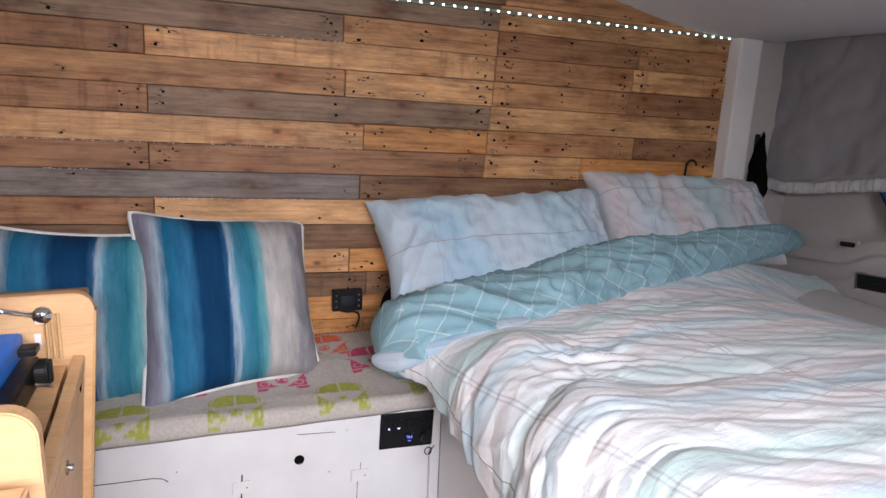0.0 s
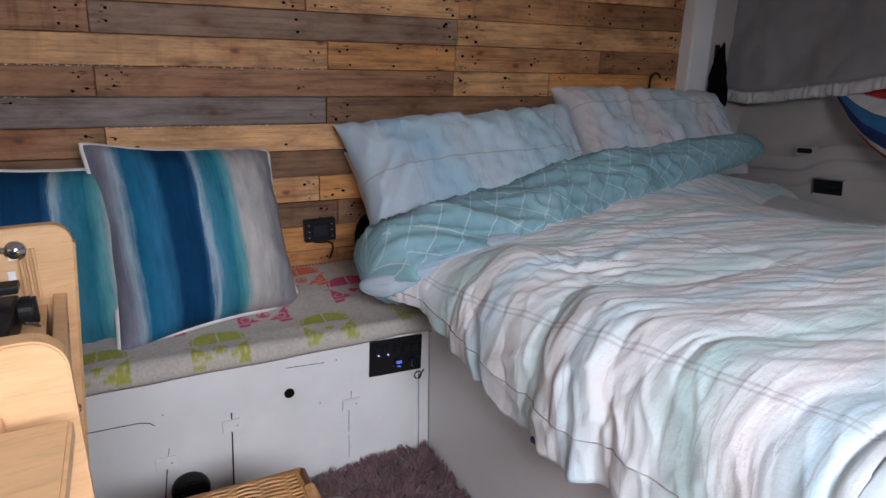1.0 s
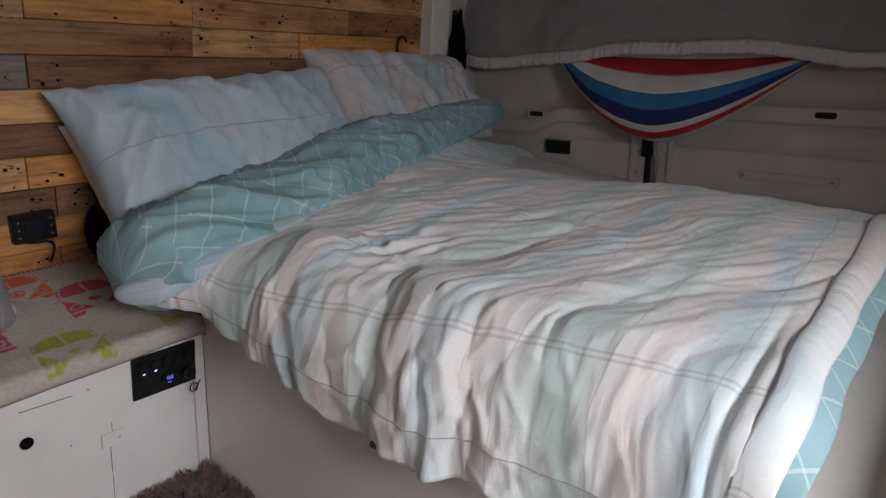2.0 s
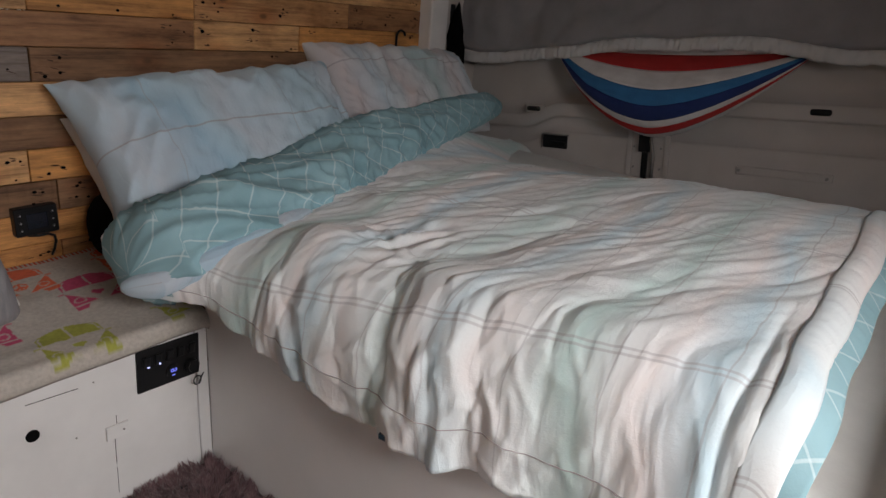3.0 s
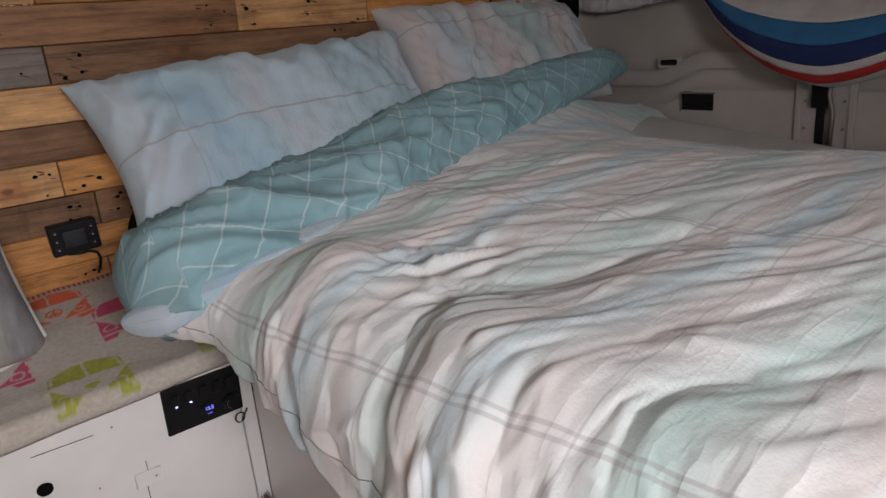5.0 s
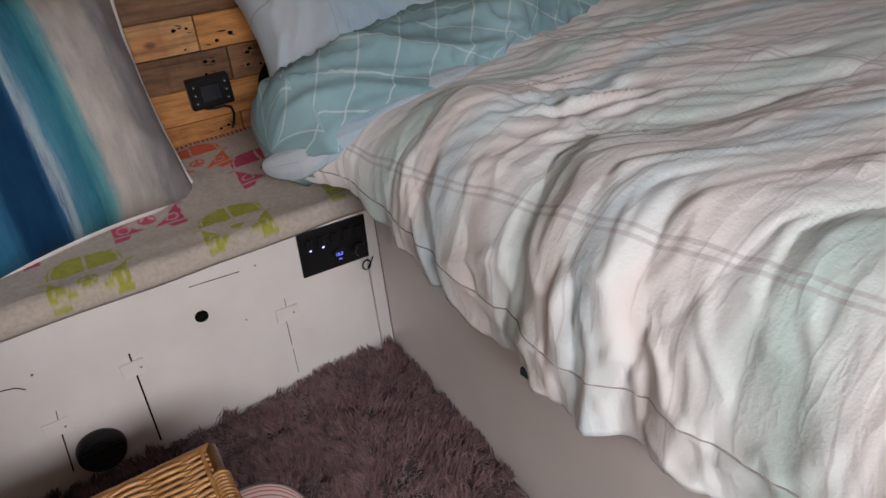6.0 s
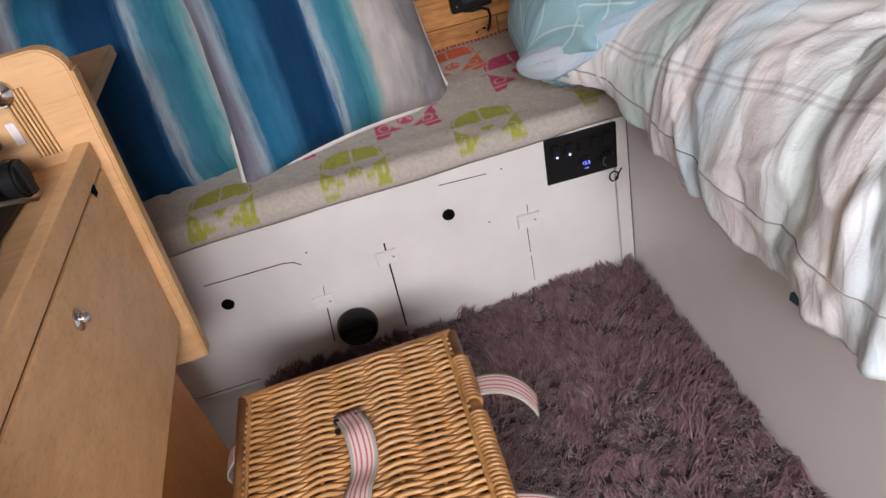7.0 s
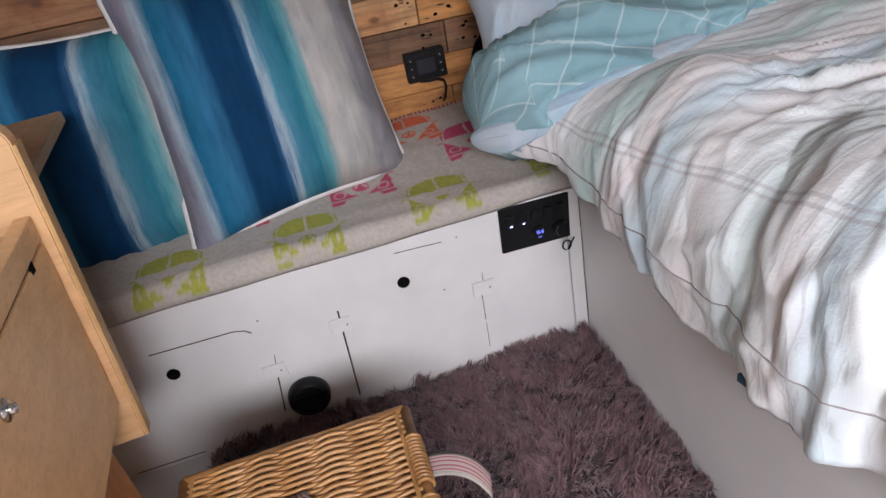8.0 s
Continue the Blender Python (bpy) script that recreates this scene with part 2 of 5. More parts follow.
PLAID = plaid_cloth("plaid_cotton", ((0.50, 0.66, 0.645), (0.50, 0.66, 0.735), (0.775, 0.735, 0.73), (0.72, 0.765, 0.775)), offset=0.767, bands=3.0, skew=0.12)
PILLOWBLUE = plaid_cloth("blue_pillow_cotton", ((0.36, 0.50, 0.58), (0.31, 0.48, 0.60), (0.49, 0.56, 0.63), (0.44, 0.59, 0.68)), 0.33, 0.5, 0.02, 1.5, 0.0, 0.35)
PILLOWPINK = plaid_cloth("pink_pillow_cotton", ((0.38, 0.51, 0.53), (0.44, 0.54, 0.61), (0.60, 0.54, 0.55), (0.56, 0.60, 0.63)), 0.33, 0.5, 0.02, 2.2, 0.0, 0.35)
TEAL = teal_check("teal_check_cotton")
STRIPES = striped_cushion("striped_cushion_cloth")
SHEET = fabric("white_sheet", (0.72, 0.72, 0.70), 0.9, 0.08)
CURTAIN = fabric("grey_voile", (0.35, 0.338, 0.355), 0.95, 0.12)
vt = CURTAIN.node_tree
thin = vt.nodes.new("ShaderNodeBsdfTransparent")
veil = node(vt, "ShaderNodeMixShader", Fac=0.26)
vt.links.new(vt.nodes["Principled BSDF"].outputs[0], veil.inputs[1])
vt.links.new(thin.outputs[0], veil.inputs[2])
vt.links.new(veil.outputs[0], vt.nodes["Material Output"].inputs[0])
HEM = fabric("white_hem", (0.56, 0.55, 0.55), 0.9, 0.08)
PIPING = fabric("white_piping", (0.75, 0.75, 0.74))
PRINT = printed("van_print_cloth")
RUGBASE = fabric("rug_backing", (0.06, 0.045, 0.048))
WICKER = wood("wicker", (0.50, 0.265, 0.10), (0.22, 0.095, 0.030), (3, 9, 9), 0.38)
LED = glow("led", (0.85, 1.0, 0.90), 3.0)
BLUELED = glow("blue_led", (0.15, 0.2, 1.0), 2.5)
PALELED = glow("pale_blue_led", (0.45, 0.5, 1.0), 5.0)
RED, WHT, MID, NAVY = (0.50, 0.03, 0.03), (0.66, 0.64, 0.64), (0.03, 0.16, 0.36), (0.012, 0.03, 0.13)
RB = (0.40, 0.12, 0.13)
GB, PB = (0.33, 0.30, 0.27), (0.54, 0.44, 0.42)
RIBBON = banded("striped_ribbon", [(0.0, GB), (0.13, PB), (0.2, RB), (0.26, PB), (0.36, RB), (0.43, PB), (0.57, RB), (0.64, PB), (0.74, RB), (0.8, PB), (0.87, GB)])


# ---- mesh helpers ----
def part(name, bm, material, parent=None, label="", smooth=False):
    me = bpy.data.meshes.new(name)
    bm.to_mesh(me)
    bm.free()
    if smooth:
        me.shade_smooth()
    me.materials.append(material)
    ob = new(name, me)
    if parent:
        ob.parent = parent
    return tagged(ob, label)


def box(lo, hi, bevel=0.0, segs=2):
    bm = bmesh.new()
    bmesh.ops.create_cube(bm, size=1)
    for v in bm.verts:
        v.co = Vector([lo[i] + (hi[i] - lo[i]) * (v.co[i] + 0.5) for i in range(3)])
    if bevel:
        bmesh.ops.bevel(bm, geom=bm.edges[:], offset=bevel, segments=segs, affect="EDGES", profile=0.6)
    return bm


def cyl(r, h, segs=24, bevel=0.0, r2=None):
    """A cylinder along z that stands on its origin."""
    bm = bmesh.new()
    bmesh.ops.create_cone(bm, cap_ends=True, segments=segs, radius1=r, radius2=r if r2 is None else r2, depth=h)
    bmesh.ops.translate(bm, vec=(0, 0, h / 2), verts=bm.verts)
    if bevel:
        rim = [e for e in bm.edges if abs(e.verts[0].co.z - e.verts[1].co.z) < 1e-6]
        bmesh.ops.bevel(bm, geom=rim, offset=bevel, segments=2, affect="EDGES")
    return bm


def move(bm, m):
    bmesh.ops.transform(bm, matrix=m, verts=bm.verts)
    return bm


def join(*bms):
    out = bms[0]
    for b in bms[1:]:
        me = bpy.data.meshes.new("tmp")
        b.to_mesh(me)
        out.from_mesh(me)
        b.free()
        bpy.data.meshes.remove(me)
    return out


def tube(points, r, segs=8):
    """A round bar along a line of points."""
    bm = bmesh.new()
    pts = [Vector(p) for p in points]
    rings = []
    side = None
    for i, p in enumerate(pts):
        d = (pts[min(i + 1, len(pts) - 1)] - pts[max(i - 1, 0)]).normalized()
        if side is None:
            side = d.orthogonal().normalized()
        side = (side - d * side.dot(d)).normalized()
        up = d.cross(side)
        rr = r(i / (len(pts) - 1)) if callable(r) else r
        rings.append([bm.verts.new(p + (side * math.cos(a) + up * math.sin(a)) * rr) for a in [2 * math.pi * k / segs for k in range(segs)]])
    for a, b in zip(rings, rings[1:]):
        for k in range(segs):
            bm.faces.new((a[k], a[(k + 1) % segs], b[(k + 1) % segs], b[k]))
    bm.faces.new(rings[0][::-1])
    bm.faces.new(rings[-1])
    return bm


def profile(outline, lo, hi, axis="y", bevel=0.0):
    """A plate of that outline, pushed out from lo to hi along an axis."""
    bm = bmesh.new()
    put = {"y": lambda a, b, c: (a, c, b), "x": lambda a, b, c: (c, a, b), "z": lambda a, b, c: (a, b, c)}[axis]
    lower = [bm.verts.new(put(a, b, lo)) for a, b in outline]
    upper = [bm.verts.new(put(a, b, hi)) for a, b in outline]
    n = len(outline)
    bm.faces.new(lower)
    bm.faces.new(upper[::-1])
    for i in range(n):
        bm.faces.new((lower[i], upper[i], upper[(i + 1) % n], lower[(i + 1) % n]))
    bmesh.ops.recalc_face_normals(bm, faces=bm.faces)
    if bevel:
        bmesh.ops.bevel(bm, geom=bm.edges[:], offset=bevel, segments=2, affect="EDGES")
    return bm


def sheet(name, grid, uv, material, parent=None, label="", thick=0.0, colours=None):
    """A smooth cloth from a grid of points (rows, columns, 3), with texture places and, if given, a thickness."""
    h, w = grid.shape[:2]
    me = bpy.data.meshes.new(name)
    ids = np.arange(h * w).reshape(h, w)
    quads = np.stack([ids[:-1, :-1], ids[1:, :-1], ids[1:, 1:], ids[:-1, 1:]], -1).reshape(-1, 4)
    me.from_pydata(grid.reshape(-1, 3).tolist(), [], quads.tolist())
    layer = me.uv_layers.new(name="UVMap")
    layer.data.foreach_set("uv", uv.reshape(-1, 2)[quads.reshape(-1)].astype(np.float32).ravel())
    if colours is not None:
        c = me.color_attributes.new("print", "FLOAT_COLOR", "POINT")
        c.data.foreach_set("color", np.concatenate([colours.reshape(-1, 3), np.ones((h * w, 1))], 1).astype(np.float32).ravel())
    me.shade_smooth()
    me.materials.append(material)
    ob = new(name, me)
    if parent:
        ob.parent = parent
    if thick:
        md = ob.modifiers.new("thickness", "SOLIDIFY")
        md.thickness, md.offset = thick, 0
    return tagged(ob, label)


def empty(name, label, category, at=(0, 0, 0), group="", kind=""):
    ob = new(name)
    ob.location = at
    return tagged(ob, label, category, group, kind)


def n3(x, y, z=0.0):
    return noise.noise(Vector((x, y, z)))


def ridge(v):
    return (1 - min(abs(v) * 2.2, 1.0)) ** 1.6


def step(a, b, x):
    k = min(max((x - a) / (b - a), 0.0), 1.0)
    return k * k * (3 - 2 * k)


def text(name, words, m, size, material, parent):
    cu = bpy.data.curves.new(name, "FONT")
    cu.body, cu.size, cu.extrude, cu.align_x, cu.align_y = words, size, 0.0004, "CENTER", "CENTER"
    cu.materials.append(material)
    ob = new(name, cu)
    ob.parent = parent
    ob.matrix_local = m
    return ob


# ---- the van's shell ----
WALL_Y = 0.392
floor = tagged(part("floor", box((-2.3, -1.9, -0.05), (1.6, 0.5, 0.0)), FLOORW), "pale grey vinyl van floor", "floor", kind="structure")
wall_north = tagged(part("wall_north", box((-2.3, WALL_Y + 0.012, 0.0), (1.6, WALL_Y + 0.09, 1.9)), LINING), "van side wall clad in reclaimed pallet boards", "wall", kind="structure")
# unseen wall: opening lets the front fill in, plywood keeps bounce low
wall_west = tagged(part("wall_west", join(box((-2.36, -0.92, 0), (-2.3, 0.5, 1.9)), box((-2.36, -1.9, 0), (-2.3, -1.72, 1.9)), box((-2.36, -1.72, 0), (-2.3, -0.92, 0.5)), box((-2.36, -1.72, 1.44), (-2.3, -0.92, 1.9))), PLY), "unseen plywood wall with an opening made for the front fill lamp", "wall", kind="structure")
# unseen wall: jamb and header block door light, dark lining cuts bounce
wall_south = tagged(part("wall_south", join(box((-2.3, -1.98, 0), (-1.05, -1.9, 1.9)), box((-0.08, -1.98, 0), (1.6, -1.9, 1.9)), box((-1.05, -1.98, 1.47), (-0.08, -1.9, 1.9))), LINING), "unseen wood-lined side wall, its sliding door opening sized to shade the rear", "wall", kind="structure")
ground = tagged(part("ground", box((-40, -40, -0.6), (40, 40, -0.5)), paint("asphalt", (0.09, 0.09, 0.09), 0.9, 0.2)), "grey asphalt ground outside the van", "ground", kind="structure")


def ceiling_z(x, y):
    z = 1.74 - 0.33 * step(-0.4, 1.25, x) + 0.02 * step(1.25, 1.6, x)
    return z - 0.05 * (1 - math.cos(min(max((y - 0.1) / 0.6, 0), 1)))


gx, gy = np.linspace(-2.3, 1.6, 80), np.linspace(-1.9, 0.5, 40)
grid = np.array([[(x, y, ceiling_z(x, y)) for x in gx] for y in gy])
tagged(sheet("ceiling", grid, grid[..., :2], HEADLINER, thick=0.02), "smooth off-white van headliner", "ceiling", kind="structure")
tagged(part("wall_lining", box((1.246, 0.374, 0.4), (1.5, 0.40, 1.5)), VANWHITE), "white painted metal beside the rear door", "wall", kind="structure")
tagged(part("trim", box((1.15, 0.34, 0.4), (1.245, 0.43, 1.52), 0.008), WHITE), "white painted post at the end of the boards", "post", kind="structure")


# ---- rear doors ----
def rear_doors():
    """Two painted metal doors with pressed ledges, catches and a lock rod between them."""
    lean = Matrix.Translation((1.45, 0, 0.70)) @ Matrix.Rotation(radians(-6.0), 4, "X")
    for name, lo, hi in (("rear_door", -0.385, 0.62), ("rear_door", -1.9, -0.405)):
        door = empty(name, "white painted metal van rear door with pressed ledges", "door", kind="")
        door.matrix_world = lean
        ys = np.linspace(lo, hi, 40)
        up = 0.0 if lo > -1 else 0.035
        prof = [(-0.75, 0.0), (-0.040, 0.0), (-0.034, 0.004), (-0.030, 0.018), (0.018 + up, 0.022), (0.022 + up, 0.018), (0.025 + up, 0.002), (0.030 + up, 0.0), (0.066 + up, 0.0), (0.071 + up, 0.003), (0.075 + up, 0.03), (0.14 + up, 0.034), (0.145 + up, 0.030), (0.36, 0.05), (0.9, 0.1)]
        sag = (lambda y: -0.05 * step(0.06, -0.1, -y) + 0.0) if lo > -1 else (lambda y: 0.0)
        g = np.array([[(b, y, a + (sag(y) if -0.2 < a < 0.3 else 0)) for a, b in prof] for y in ys])
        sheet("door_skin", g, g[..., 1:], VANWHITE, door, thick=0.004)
        if lo > -1:
            catch = part("catch", join(box((-0.004, 0.015, 0.035), (0.02, 0.075, 0.055), 0.008)), BLACK, door, "black oval catch slot", True)
            catch.matrix_local = Matrix.Translation((0, 0.01, 0))
            rim = part("catch_rim", box((-0.001, 0.012, 0.028), (0.02, 0.098, 0.062), 0.011, 3), VANWHITE, door, "pale oval catch surround", True)
            handle = empty("inner_handle", "", "")
            handle.parent = door
            part("recess", box((-0.004, -0.095, -0.096), (0.02, 0.010, -0.046), 0.006), BLACK, handle, "black recessed handle")
            part("lever", box((-0.011, -0.086, -0.088), (-0.003, -0.030, -0.068), 0.003), BLACK, handle)
            part("surround", join(box((-0.006, -0.099, -0.047), (0.02, 0.014, -0.042), 0.002), box((-0.006, 0.010, -0.098), (0.02, 0.015, -0.045), 0.002)), STEEL, handle, "worn metal surround")
        else:
            part("catch_rim", box((-0.001, -0.945, 0.066), (0.022, -0.855, 0.105), 0.011, 3), VANWHITE, door, "pale oval catch surround", True)
            part("catch", box((-0.004, -0.93, 0.075), (0.025, -0.87, 0.097), 0.008), BLACK, door, "black oval catch slot", True)
            part("bar", box((-0.012, -0.96, -0.115), (0.004, -0.69, -0.09), 0.004), VANWHITE, door, "painted steel bar")
            for y in (-0.7, -0.945):
                s = part("bolt", cyl(0.005, 0.004, 10), STEEL, door)
                s.matrix_local = Matrix.Translation((-0.012, y, -0.1025)) @ Matrix.Rotation(radians(-90), 4, "Y")
    lock = empty("door_lock", "black rod lock between the rear doors", "lock")
    lock.matrix_world = lean
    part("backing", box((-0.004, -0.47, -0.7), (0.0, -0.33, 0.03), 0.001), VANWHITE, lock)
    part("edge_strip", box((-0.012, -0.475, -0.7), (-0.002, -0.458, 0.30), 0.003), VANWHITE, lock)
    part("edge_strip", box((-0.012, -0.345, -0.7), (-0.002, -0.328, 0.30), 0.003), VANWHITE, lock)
    part("seal", box((-0.008, -0.402, -0.7), (-0.003, -0.380, 0.10), 0.002), BLACK, lock, "dark rubber seal")
    part("rod", tube([(-0.018, -0.418, 0.03), (-0.020, -0.415, -0.04), (-0.018, -0.425, -0.09), (-0.018, -0.42, -0.3)], 0.006), STEEL, lock, "worn steel rod", True)
    part("latch", join(box((-0.034, -0.425, 0.0), (-0.004, -0.375, 0.035), 0.005), box((-0.024, -0.408, -0.075), (-0.004, -0.372, -0.005), 0.004)), BLACK, lock, "dark latch")
    for z in (0.02, -0.06, -0.13):
        for y in (-0.445, -0.352):
            s = part("screw", cyl(0.004, 0.003, 10), STEEL, lock)
            s.matrix_local = Matrix.Translation((-0.004, y, z)) @ Matrix.Rotation(radians(-90), 4, "Y")


rear_doors()


def curtain():
    ob = empty("curtain", "grey voile curtain with a white hem over the rear window", "curtain")
    ys = np.linspace(0.47, -1.35, 420)
    hem_z = lambda y: float(np.interp(-y, [-0.5, -0.37, -0.16, 0.06, 0.3, 0.54, 0.77, 0.92, 1.35], [0.890, 0.886, 0.890, 0.940, 0.986, 1.016, 1.030, 1.020, 1.03])) + 0.005 * math.sin(y * 17) + 0.006 * n3(y * 9, 2)
    def face(y, k, z):
        return 1.385 + (0.03 * (1 - k) + 0.012) * n3(y * 4.0, k * 1.6, 3) + 0.004 * n3(y * 22, k * 6, 9) + 0.010 * ridge(n3(y * 5 + k * 3, k * 3 - y * 2, 7)) - 0.012
    rows, hems = [], []
    for y in ys:
        hz = hem_z(y)
        rows.append([(face(y, k, 0), y, hz + 0.04 + (1.47 - hz - 0.04) * k) for k in np.linspace(0, 1, 30)])
        hems.append([(face(y, 0, 0) - 0.003 - 0.004 * math.sin(k * 3.1) + 0.007 * n3(y * 75, k * 1.2, 4) + 0.005 * ridge(n3(y * 40, 3.0, k)), y, hz + 0.040 * k + 0.005 * n3(y * 30, k * 2)) for k in np.linspace(0, 1, 6)])
    g, h = np.array(rows), np.array(hems)
    sheet("voile", g, g[..., 1:], CURTAIN, ob, thick=0.002)
    sheet("hem", h, h[..., 1:], HEM, ob, "white gathered hem", thick=0.003)


curtain()


def swag_bag():
    """A striped cloth slung like a hammock, its bands drawn together at both ends, the top behind the curtain."""
    ob = empty("striped_bag", "red, white and blue striped cloth bag slung below the curtain", "bag")
    across = np.linspace(-1, 1, 72)

    def row(b):
        r, q = [], []
        for a in across:
            low = 0.733 + (0.225 * abs(a) ** 1.9 if a < 0 else 0.295 * a ** 1.6)
            top = 0.988 + 0.035 * a + 0.02 * a * a
            full = 1 - abs(a) ** 2.4
            y = -0.428 - 0.402 * a
            z = low + (top - low) * (1 - b) if b >= 0 else top - 0.30 * b
            x = 1.415 - 0.135 * full * math.sin(min(max(b, 0), 1) * 2.55) + 0.007 * n3(y * 16, z * 20) * full + 0.004 * ridge(n3(y * 9 + z * 14, z * 30, 5))
            if b > 0.93:
                x += 0.03 * full * (b - 0.93) / 0.07
            r.append((x, y, z))
            q.append((b, a))
        return r, q

    bands = (("blue_band", MID, -0.55, -0.30), ("white_band", WHT, -0.30, 0.0), ("red_band", RED, 0.0, 0.19), ("white_band", WHT, 0.19, 0.40), ("blue_band", MID, 0.40, 0.585), ("navy_band", NAVY, 0.585, 0.77), ("white_band", WHT, 0.77, 0.855), ("red_band", RED, 0.855, 0.945), ("white_band", WHT, 0.945, 1.0))
    for name, colour, b0, b1 in bands:
        rows = [row(b) for b in np.linspace(b0, b1, 9)]
        sheet(name, np.array([r for r, q in rows]), np.array([q for r, q in rows]), fabric(name, colour), ob, thick=0.004)


swag_bag()
bundle = empty("black_bundle", "black cloth bundle stuffed beside the white post", "bag")
bm = bmesh.new()
bmesh.ops.create_icosphere(bm, subdivisions=3, radius=1)
for v in bm.verts:
    c = v.co.copy()
    v.co = Vector((1.305 + c.x * 0.04 * (1 - 0.6 * max(c.z, 0)), 0.342 + c.y * 0.03, 0.89 + c.z * (0.06 if c.z < 0 else 0.20 * (1 - 0.55 * abs(c.x))))) * 1.0
    v.co += c * 0.02 * n3(c.x * 2.5, c.y * 2.5, c.z * 2.5)
part("cloth", bm, DARK, bundle, smooth=True)
hook = empty("wall_hook", "bent black metal hook on the pallet boards", "hook")
part("wire", tube([(1.040 + 0.022 * math.cos(a), WALL_Y - 0.012, 0.962 + 0.022 * math.sin(a)) for a in np.linspace(0.2, 3.1, 12)] + [(1.016, WALL_Y - 0.012, 0.915)], 0.004), BLACK, hook, smooth=True)
part("switch_recess", box((1.30, 0.36, 1.02), (1.312, 0.40, 1.08), 0.003), BLACK, bundle)


# ---- bench ----
BENCH_TOP = 0.388
bench = empty("bench", "white painted plywood storage bench along the wall", "bench")
part("front_panel", box((-1.6, 0.0, 0.012), (-0.0318, 0.018, BENCH_TOP), 0.001), WHITE, bench)
part("corner_post", box((-0.030, -0.002, 0.0), (-0.001, 0.02, BENCH_TOP + 0.004), 0.003), WHITE, bench)
part("top_board", box((-1.6, 0.018, BENCH_TOP - 0.018), (0.0, WALL_Y - 0.002, BENCH_TOP - 0.001)), WHITE, bench)
part("kick_board", box((-1.6, 0.003, 0.0), (-0.034, 0.02, 0.010)), WHITE, bench)


def crack(name, pts, r=0.0011):
    return part(name, tube([(x, -0.0002, z) for x, z in pts], r, 5), DARK, bench)


crack("panel_gap", [(-0.866, 0.281), (-0.79, 0.279), (-0.71, 0.277), (-0.69, 0.272), (-0.679, 0.262)])
crack("panel_gap", [(-0.379, 0.340), (-0.285, 0.334)], 0.0008)
crack("panel_gap", [(-0.513, 0.252), (-0.525, 0.03)], 0.0018)
crack("panel_gap", [(-0.226, 0.184), (-0.228, 0.12)], 0.0008)
crack("panel_gap", [(-0.228, 0.11), (-0.23, 0.045)], 0.0006)
crack("panel_gap", [(-0.666, 0.143), (-0.680, 0.05)], 0.0014)
crack("panel_gap", [(-0.656, 0.196), (-0.661, 0.172)], 0.0007)
crack("panel_gap", [(-0.218, 0.238), (-0.219, 0.218)], 0.0007)
crack("panel_gap", [(-1.0, 0.0125), (-0.86, 0.0125)], 0.001)
for x, z, w, tilt in ((-0.666, 0.160, 0.044, 1), (-0.515, 0.219, 0.042, -1), (-0.220, 0.202, 0.046, 2)):
    tab = part("hinge_tab", box((-w / 2, -0.0055, -0.015), (w / 2, 0.0, 0.015), 0.001), WHITE, bench, "painted-over hinge tab")
    tab.matrix_local = pose(x, -0.0005, z, 0, tilt, 0)
    # thin dark and grey lines put edge shading round the tab in colour
    edge = part("tab_edge_shade", tube([(-w / 2, -0.0012, -0.0155), (w / 2, -0.0012, -0.0155)], 0.0009, 5), DARK, bench)
    edge.matrix_local = pose(x, -0.0005, z, 0, tilt, 0)
    rim_line = part("tab_edge_shade", tube([(-w / 2 - 0.0005, -0.0008, -0.015), (-w / 2 - 0.0005, -0.0008, 0.0155), (w / 2, -0.0008, 0.0155)], 0.0006, 5), VANWHITE, bench)
    rim_line.matrix_local = pose(x, -0.0005, z, 0, tilt, 0)
    screw = part("screw", cyl(0.0022, 0.001, 10), STEEL, bench)
    screw.matrix_local = pose(x + 0.012, -0.0062, z, 90, 0, 0)
for x, z in ((-0.375, 0.271), (-0.842, 0.2245)):
    hole = part("finger_hole", cyl(0.0125, 0.002, 24), DARK, bench, "dark round finger hole")
    hole.matrix_local = pose(x, -0.0003, z, 90, 0, 0)
for x, z in ((-0.255, 0.335), (-0.66, 0.285), (-0.30, 0.225)):
    s = part("screw", cyl(0.002, 0.001, 8), STEEL, bench)
    s.matrix_local = pose(x, -0.0004, z, 90, 0, 0)


def heater_vent():
    vent = empty("heater_vent", "round black plastic heater outlet with slats", "vent", (-0.621, -0.001, 0.078))
    ring = bmesh.new()
    pro = [(0.030, 0.0), (0.043, 0.0), (0.044, 0.006), (0.042, 0.02), (0.038, 0.026), (0.034, 0.026), (0.033, 0.016), (0.030, 0.012)]
    loops = [[ring.verts.new((r * math.cos(a), -h, r * math.sin(a))) for r, h in pro] for a in np.linspace(0, 2 * math.pi, 40, endpoint=False)]
    for i in range(40):
        for k in range(len(pro)):
            ring.faces.new((loops[i][k], loops[i][(k + 1) % 8], loops[(i + 1) % 40][(k + 1) % 8], loops[(i + 1) % 40][k]))
    bmesh.ops.recalc_face_normals(ring, faces=ring.faces)
    part("ring", ring, BLACK, vent, smooth=True)
    back = part("backing", cyl(0.033, 0.003), DARK, vent)
    back.matrix_local = pose(0, -0.001, 0, 90)
    for k in range(5):
        z = -0.024 + 0.012 * k
        w = math.sqrt(0.033 ** 2 - z * z)
        sl = part("slat", box((-w, -0.005, -0.0012), (w, 0.005, 0.0012), 0.0005), BLACK, vent)
        sl.matrix_local = pose(0, -0.014, z, 35, 0, 0)


heater_vent()


